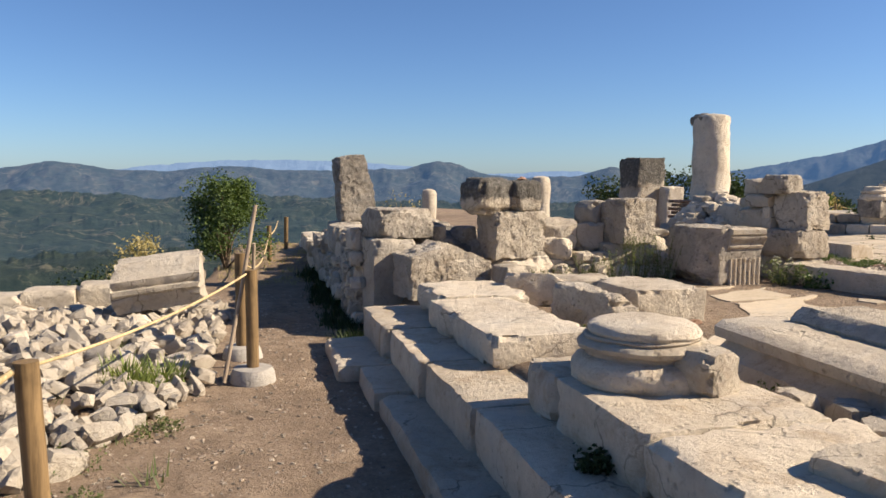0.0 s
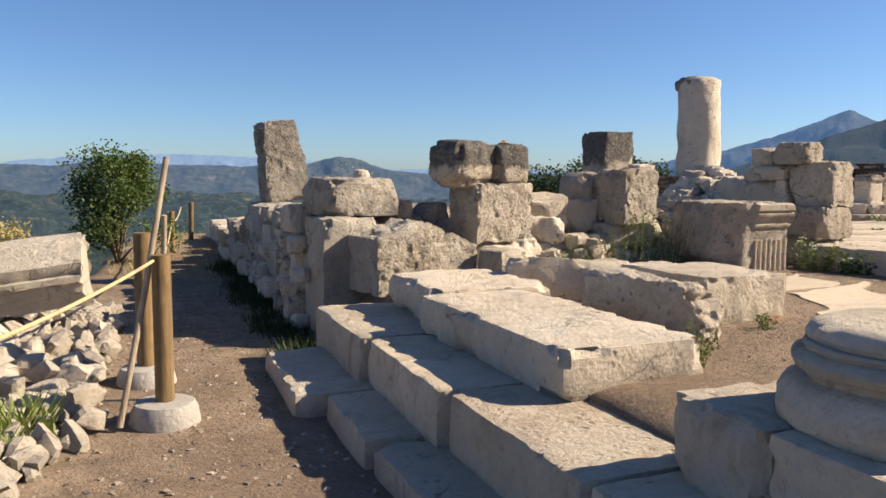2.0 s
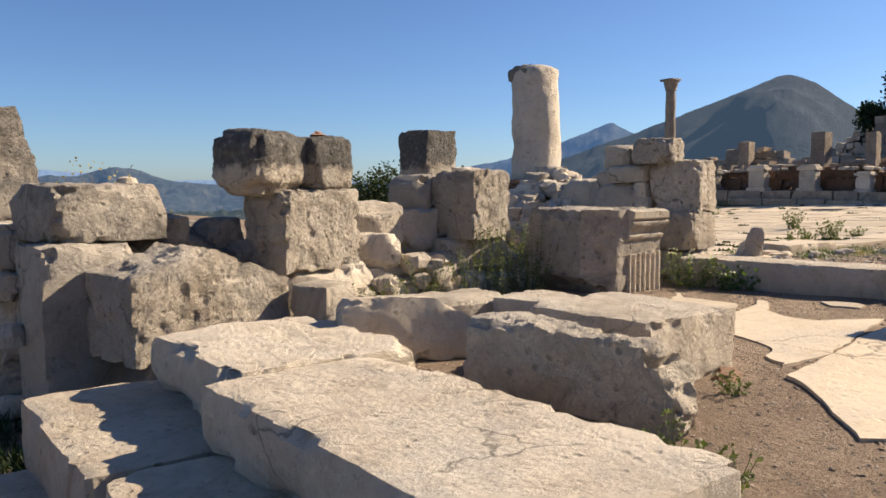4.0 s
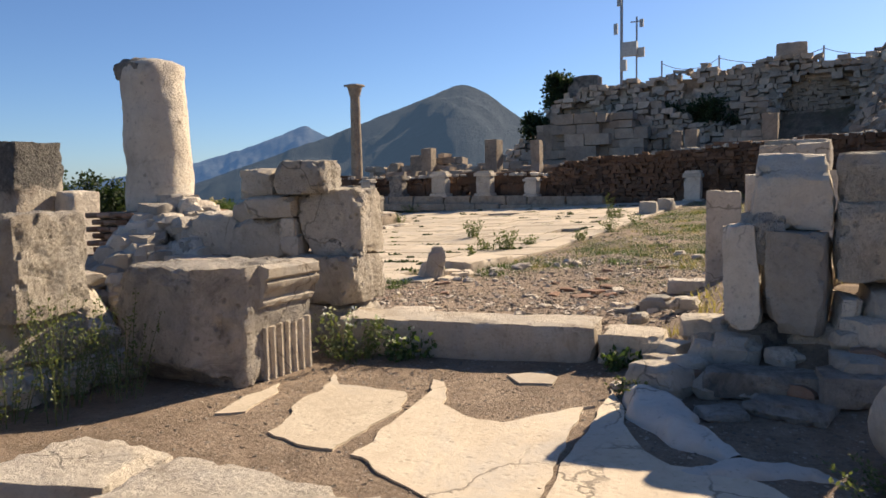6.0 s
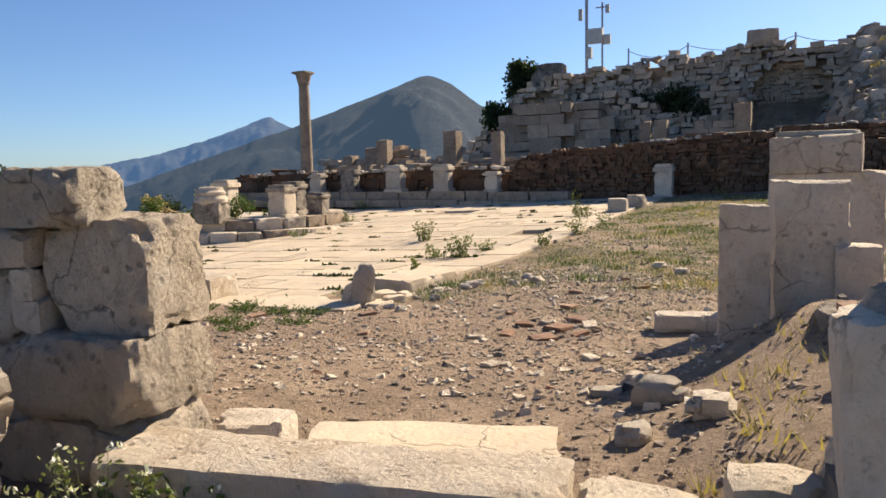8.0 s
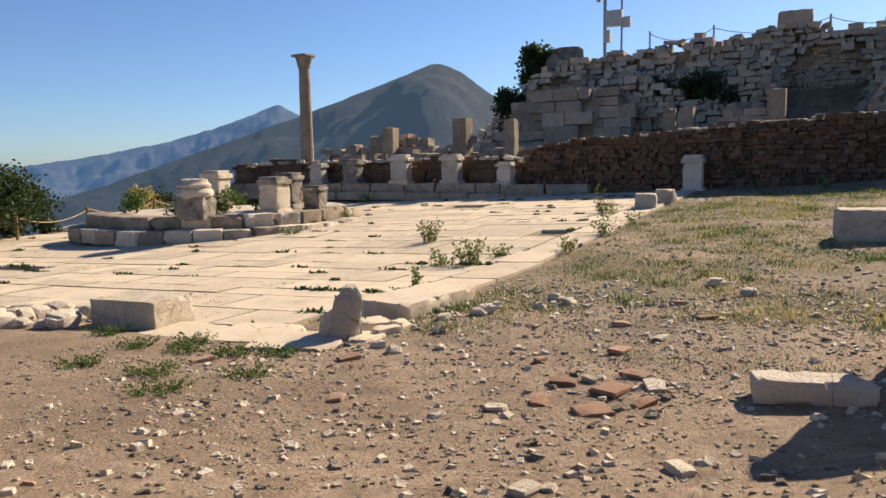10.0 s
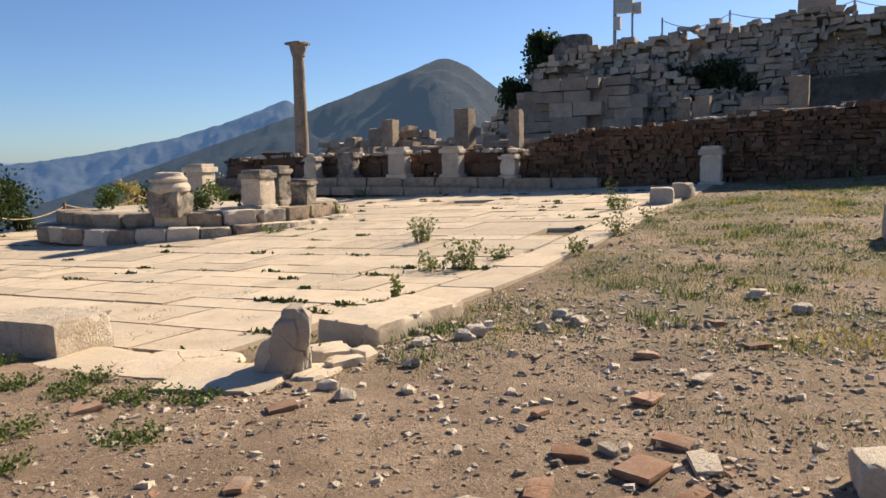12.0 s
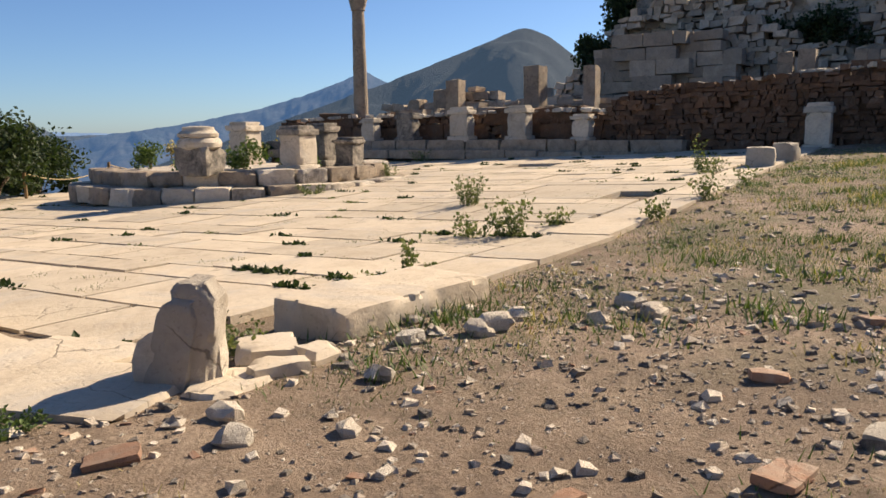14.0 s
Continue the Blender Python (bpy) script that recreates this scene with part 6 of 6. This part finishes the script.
for i, (x, y, s, h, n) in enumerate([(21.9, 15.3, 0.5, 0.75, 26), (16.4, 12.45, 0.15, 0.55, 8), (19.1, 12.85, 0.35, 0.75, 20), (18.9, 13.3, 0.4, 0.4, 20), (20.1, 12.75, 0.35, 0.35, 14), (20.7, 11.6, 0.25, 0.4, 14), (25.4, 11.45, 0.3, 0.4, 12), (27.4, 12.7, 0.5, 0.5, 24), (27.3, 12.9, 0.2, 1.2, 6), (36.0 - 2.2, 25.0, 0.7, 0.6, 26), (27.3, 21.4, 0.35, 0.6, 16), (23.0, 11.55, 0.3, 0.6, 14), (16.0, 12.4, 0.25, 0.1, 14), (13.75, 11.85, 0.4, 0.2, 26), (23.5, 20.6, 0.5, 0.35, 20), (33.8, 7.5, 0.3, 0.7, 12), (33.8, 9.5, 0.3, 0.4, 10)]):
    weed("weed", "green weed growing in the joints of the paving", (x, y, float(pave_z(x, y)) - 0.02), s, h * 0.75, n, WEED, 120 + i, 0.06 if h > 0.3 else 0.04)
for i, (x, y) in enumerate([(12.0, 12.4), (12.3, 11.6), (12.25, 12.6), (11.9, 13.0), (11.5, 11.2), (11.2, 11.9), (10.7, 11.3), (12.2, 13.8), (12.1, 11.95), (11.0, 12.6)]):
    weed("weed", "low green weeds along the broken paving edge", (x, y, gz(x, y)), 0.28, 0.09, 34, LEAF, 150 + i, 0.026)


def tufts(name, label, n, area, h, mat, seed, keep=None, blades=9, zf=None, spread=0.06):
    rng = random.Random(seed)
    V, F = [], []
    for k in range(n):
        x, y = rng.uniform(area[0], area[1]), rng.uniform(area[2], area[3])
        if keep and not keep(x, y, rng):
            continue
        z = zf(x, y) if zf else gz(x, y)
        hh = h * rng.uniform(0.4, 1.2)
        for b in range(blades):
            a = rng.uniform(0, 6.28)
            p = Vector((x + rng.gauss(0, spread), y + rng.gauss(0, spread), z - 0.01))
            t = p + Vector((math.cos(a) * hh * 0.6, math.sin(a) * hh * 0.6, hh * rng.uniform(0.5, 1)))
            w = Vector((-math.sin(a), math.cos(a), 0)) * max(0.004, hh * 0.06)
            o = len(V)
            V += [tuple(p - w), tuple(p + w), tuple(t)]
            F.append((o, o + 1, o + 2))
    me = bpy.data.meshes.new(name)
    me.from_pydata(V, [], F)
    me.materials.append(mat)
    return tagged(new(name, me), label, "grass", kind="stuff")


def patchy(x, y, rng):
    if y > 11.5 and x > 12.6:
        return False
    return NV(Vector((x * 0.5, y * 0.5, 9))) + 0.5 * NV(Vector((x * 1.6, y * 1.6, 2))) + (0.25 if x > 15 else -0.15) + rng.uniform(-0.3, 0.3) > 0.05


tufts("grass_slope", "patchy short green grass on the dry slope", 12000, (13.2, 34, 4, 11.6), 0.06, LEAF, 1, patchy, 11, None, 0.1)
tufts("grass_dry", "dry yellow grass on the slope", 1300, (13.5, 34, 3, 11.6), 0.09, DRY, 2, patchy, 10, None, 0.1)
tufts("grass_court", "sparse dry grass on the dirt", 260, (7.5, 14, 5, 11.5), 0.05, DRY, 3, patchy)
tufts("grass_path", "dry yellow grass at the end of the path", 260, (-0.6, 1.2, 13, 20), 0.1, DRY, 4)
tufts("grass_mound", "dry grass by the ruined jamb", 120, (7.6, 9.6, 4.6, 6.2), 0.1, DRY, 6)
tufts("grass_joints", "dark weeds in the joints of the paving", 260, (13.5, 33.5, 12.4, 31), 0.04, WEED, 5, None, 22, lambda x, y: float(pave_z(x, y)), 0.09)
rj = random.Random(77)
for name, n, h, mat in (("grass_rows", 110, 0.075, DARKLEAF), ("grass_rows_dry", 50, 0.05, WEED)):
    V, F = [], []
    for k in range(n):
        x, y = rj.choice(ROWX) + rj.gauss(0, 0.015), 12.5 + 20 * rj.random() ** 1.3
        z = float(pave_z(x, y)) - 0.02
        wide = rj.uniform(0.04, 0.16)
        for b in range(70):
            p = Vector((x + rj.gauss(0, 0.05), y + rj.gauss(0, wide), z))
            leaf_quads(V, F, p, h * rj.uniform(0.5, 1.3), rj, 0.5)
    me = bpy.data.meshes.new(name)
    me.from_pydata(V, [], F)
    me.materials.append(mat)
    tagged(new(name, me), "weeds growing along the joints between paving slabs", "grass", kind="stuff")
for k in range(34):
    x, y = random.uniform(11.7, 13.2), random.uniform(14.6, 17.0)
    w = random.uniform(0.1, 0.34)
    stone("edge_rubble", "white rubble stone beside the paving edge", "stone", (x, y, gz(x, y) - 0.02), (w * 1.2, w, w * 0.7), random.uniform(0, 360), RUBBLE if k % 3 else LIME, "edge rubble", cuts=14, depth=0.34, rnd=0.002, cell=0.06)
stone("dirt_block", "pale limestone block lying on the grassy slope", "stone block", (22.5, 6.5, gz(22.5, 6.5) - 0.05), (0.8, 1.1, 0.6), 10, LIME, cuts=4, depth=0.1)
tufts("spiky_clump", "green spiky grass clump among white rubble", 16, (-1.12, -0.72, 6.4, 6.85), 0.3, FERN, 21, None, 40, None, 0.07)
tufts("grass_clumps", "green weed clumps on the stony slope", 220, (13.6, 33, 5, 11.5), 0.13, LEAF, 22, patchy, 70, None, 0.17)
tufts("grass_clumps_yellow", "yellow grass clumps on the stony slope", 110, (15, 33, 4, 10.5), 0.15, DRY, 23, patchy, 60, None, 0.2)
tufts("grass_heap", "thin grass between white rubble stones", 60, (-4.5, -0.5, 4.2, 9.5), 0.14, WEED, 24, None, 16, None, 0.06)
bush("dry_shrub", "bare dry twiggy shrub on the wall core", "shrub", (2.05, 10.2, 1.02), 0.5, 0.55, 160, 0.03, DRY, 61, 22, 0.012)
for x, y, z, r, t in [(6.3, 15.9, -0.1, 0.23, 1.95), (3.9, 16.6, -0.05, 0.17, 1.6)]:
    part("shaft", lathe([(r * 1.05, 0), (r, 0.1)] + [(r * (1 - 0.004 * k), 0.1 + (t - 0.2) * k / 10) for k in range(11)] + [(r * 0.8, t - 0.03), (r * 0.3, t)], 28, 0.015, int(x * 10)), LIME, thing("column_stub", "short weathered limestone column stub behind the wall", "column", (x, y, z)))
for k in range(46):
    x = random.uniform(3.5, 5.9)
    w = random.uniform(0.1, 0.22)
    stone("wedge_stone", "small limestone wedge in a collapsed wall", "stone", (x, random.uniform(9.12, 9.3), 0.45 + random.choice((0, 0, 0.1, 0.22)) * (x < 4.6)), (w * 1.2, w, w * 0.8), random.uniform(0, 180), LIME if k % 3 else RUBBLE, "collapsed low wall", cuts=10, depth=0.28, cell=0.06)
for k in range(20):
    x, y = random.uniform(12.6, 15.6), random.uniform(10.1, 11.4)
    w = random.uniform(0.06, 0.17)
    stone("edge_rubble", "pale broken stone at the paving kerb", "stone", (x, y, gz(x, y) - 0.015), (w * 1.2, w, w * 0.6), random.uniform(0, 360), RUBBLE, "edge rubble", cuts=14, depth=0.34, rnd=0.002, cell=0.06)
weed("step_weed", "dense dark green weed in the joint of the steps", (1.58, 3.22, 0.39), 0.11, 0.12, 34, DARKLEAF, 77, 0.03)
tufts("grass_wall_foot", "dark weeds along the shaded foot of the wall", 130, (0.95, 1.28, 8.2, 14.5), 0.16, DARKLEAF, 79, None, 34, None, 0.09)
tufts("bank_grass", "dry grass on the stony hillside bank", 160, (38, 48.5, -6, 4.5), 0.3, DRY, 78, None, 40, bank_z, 0.3)
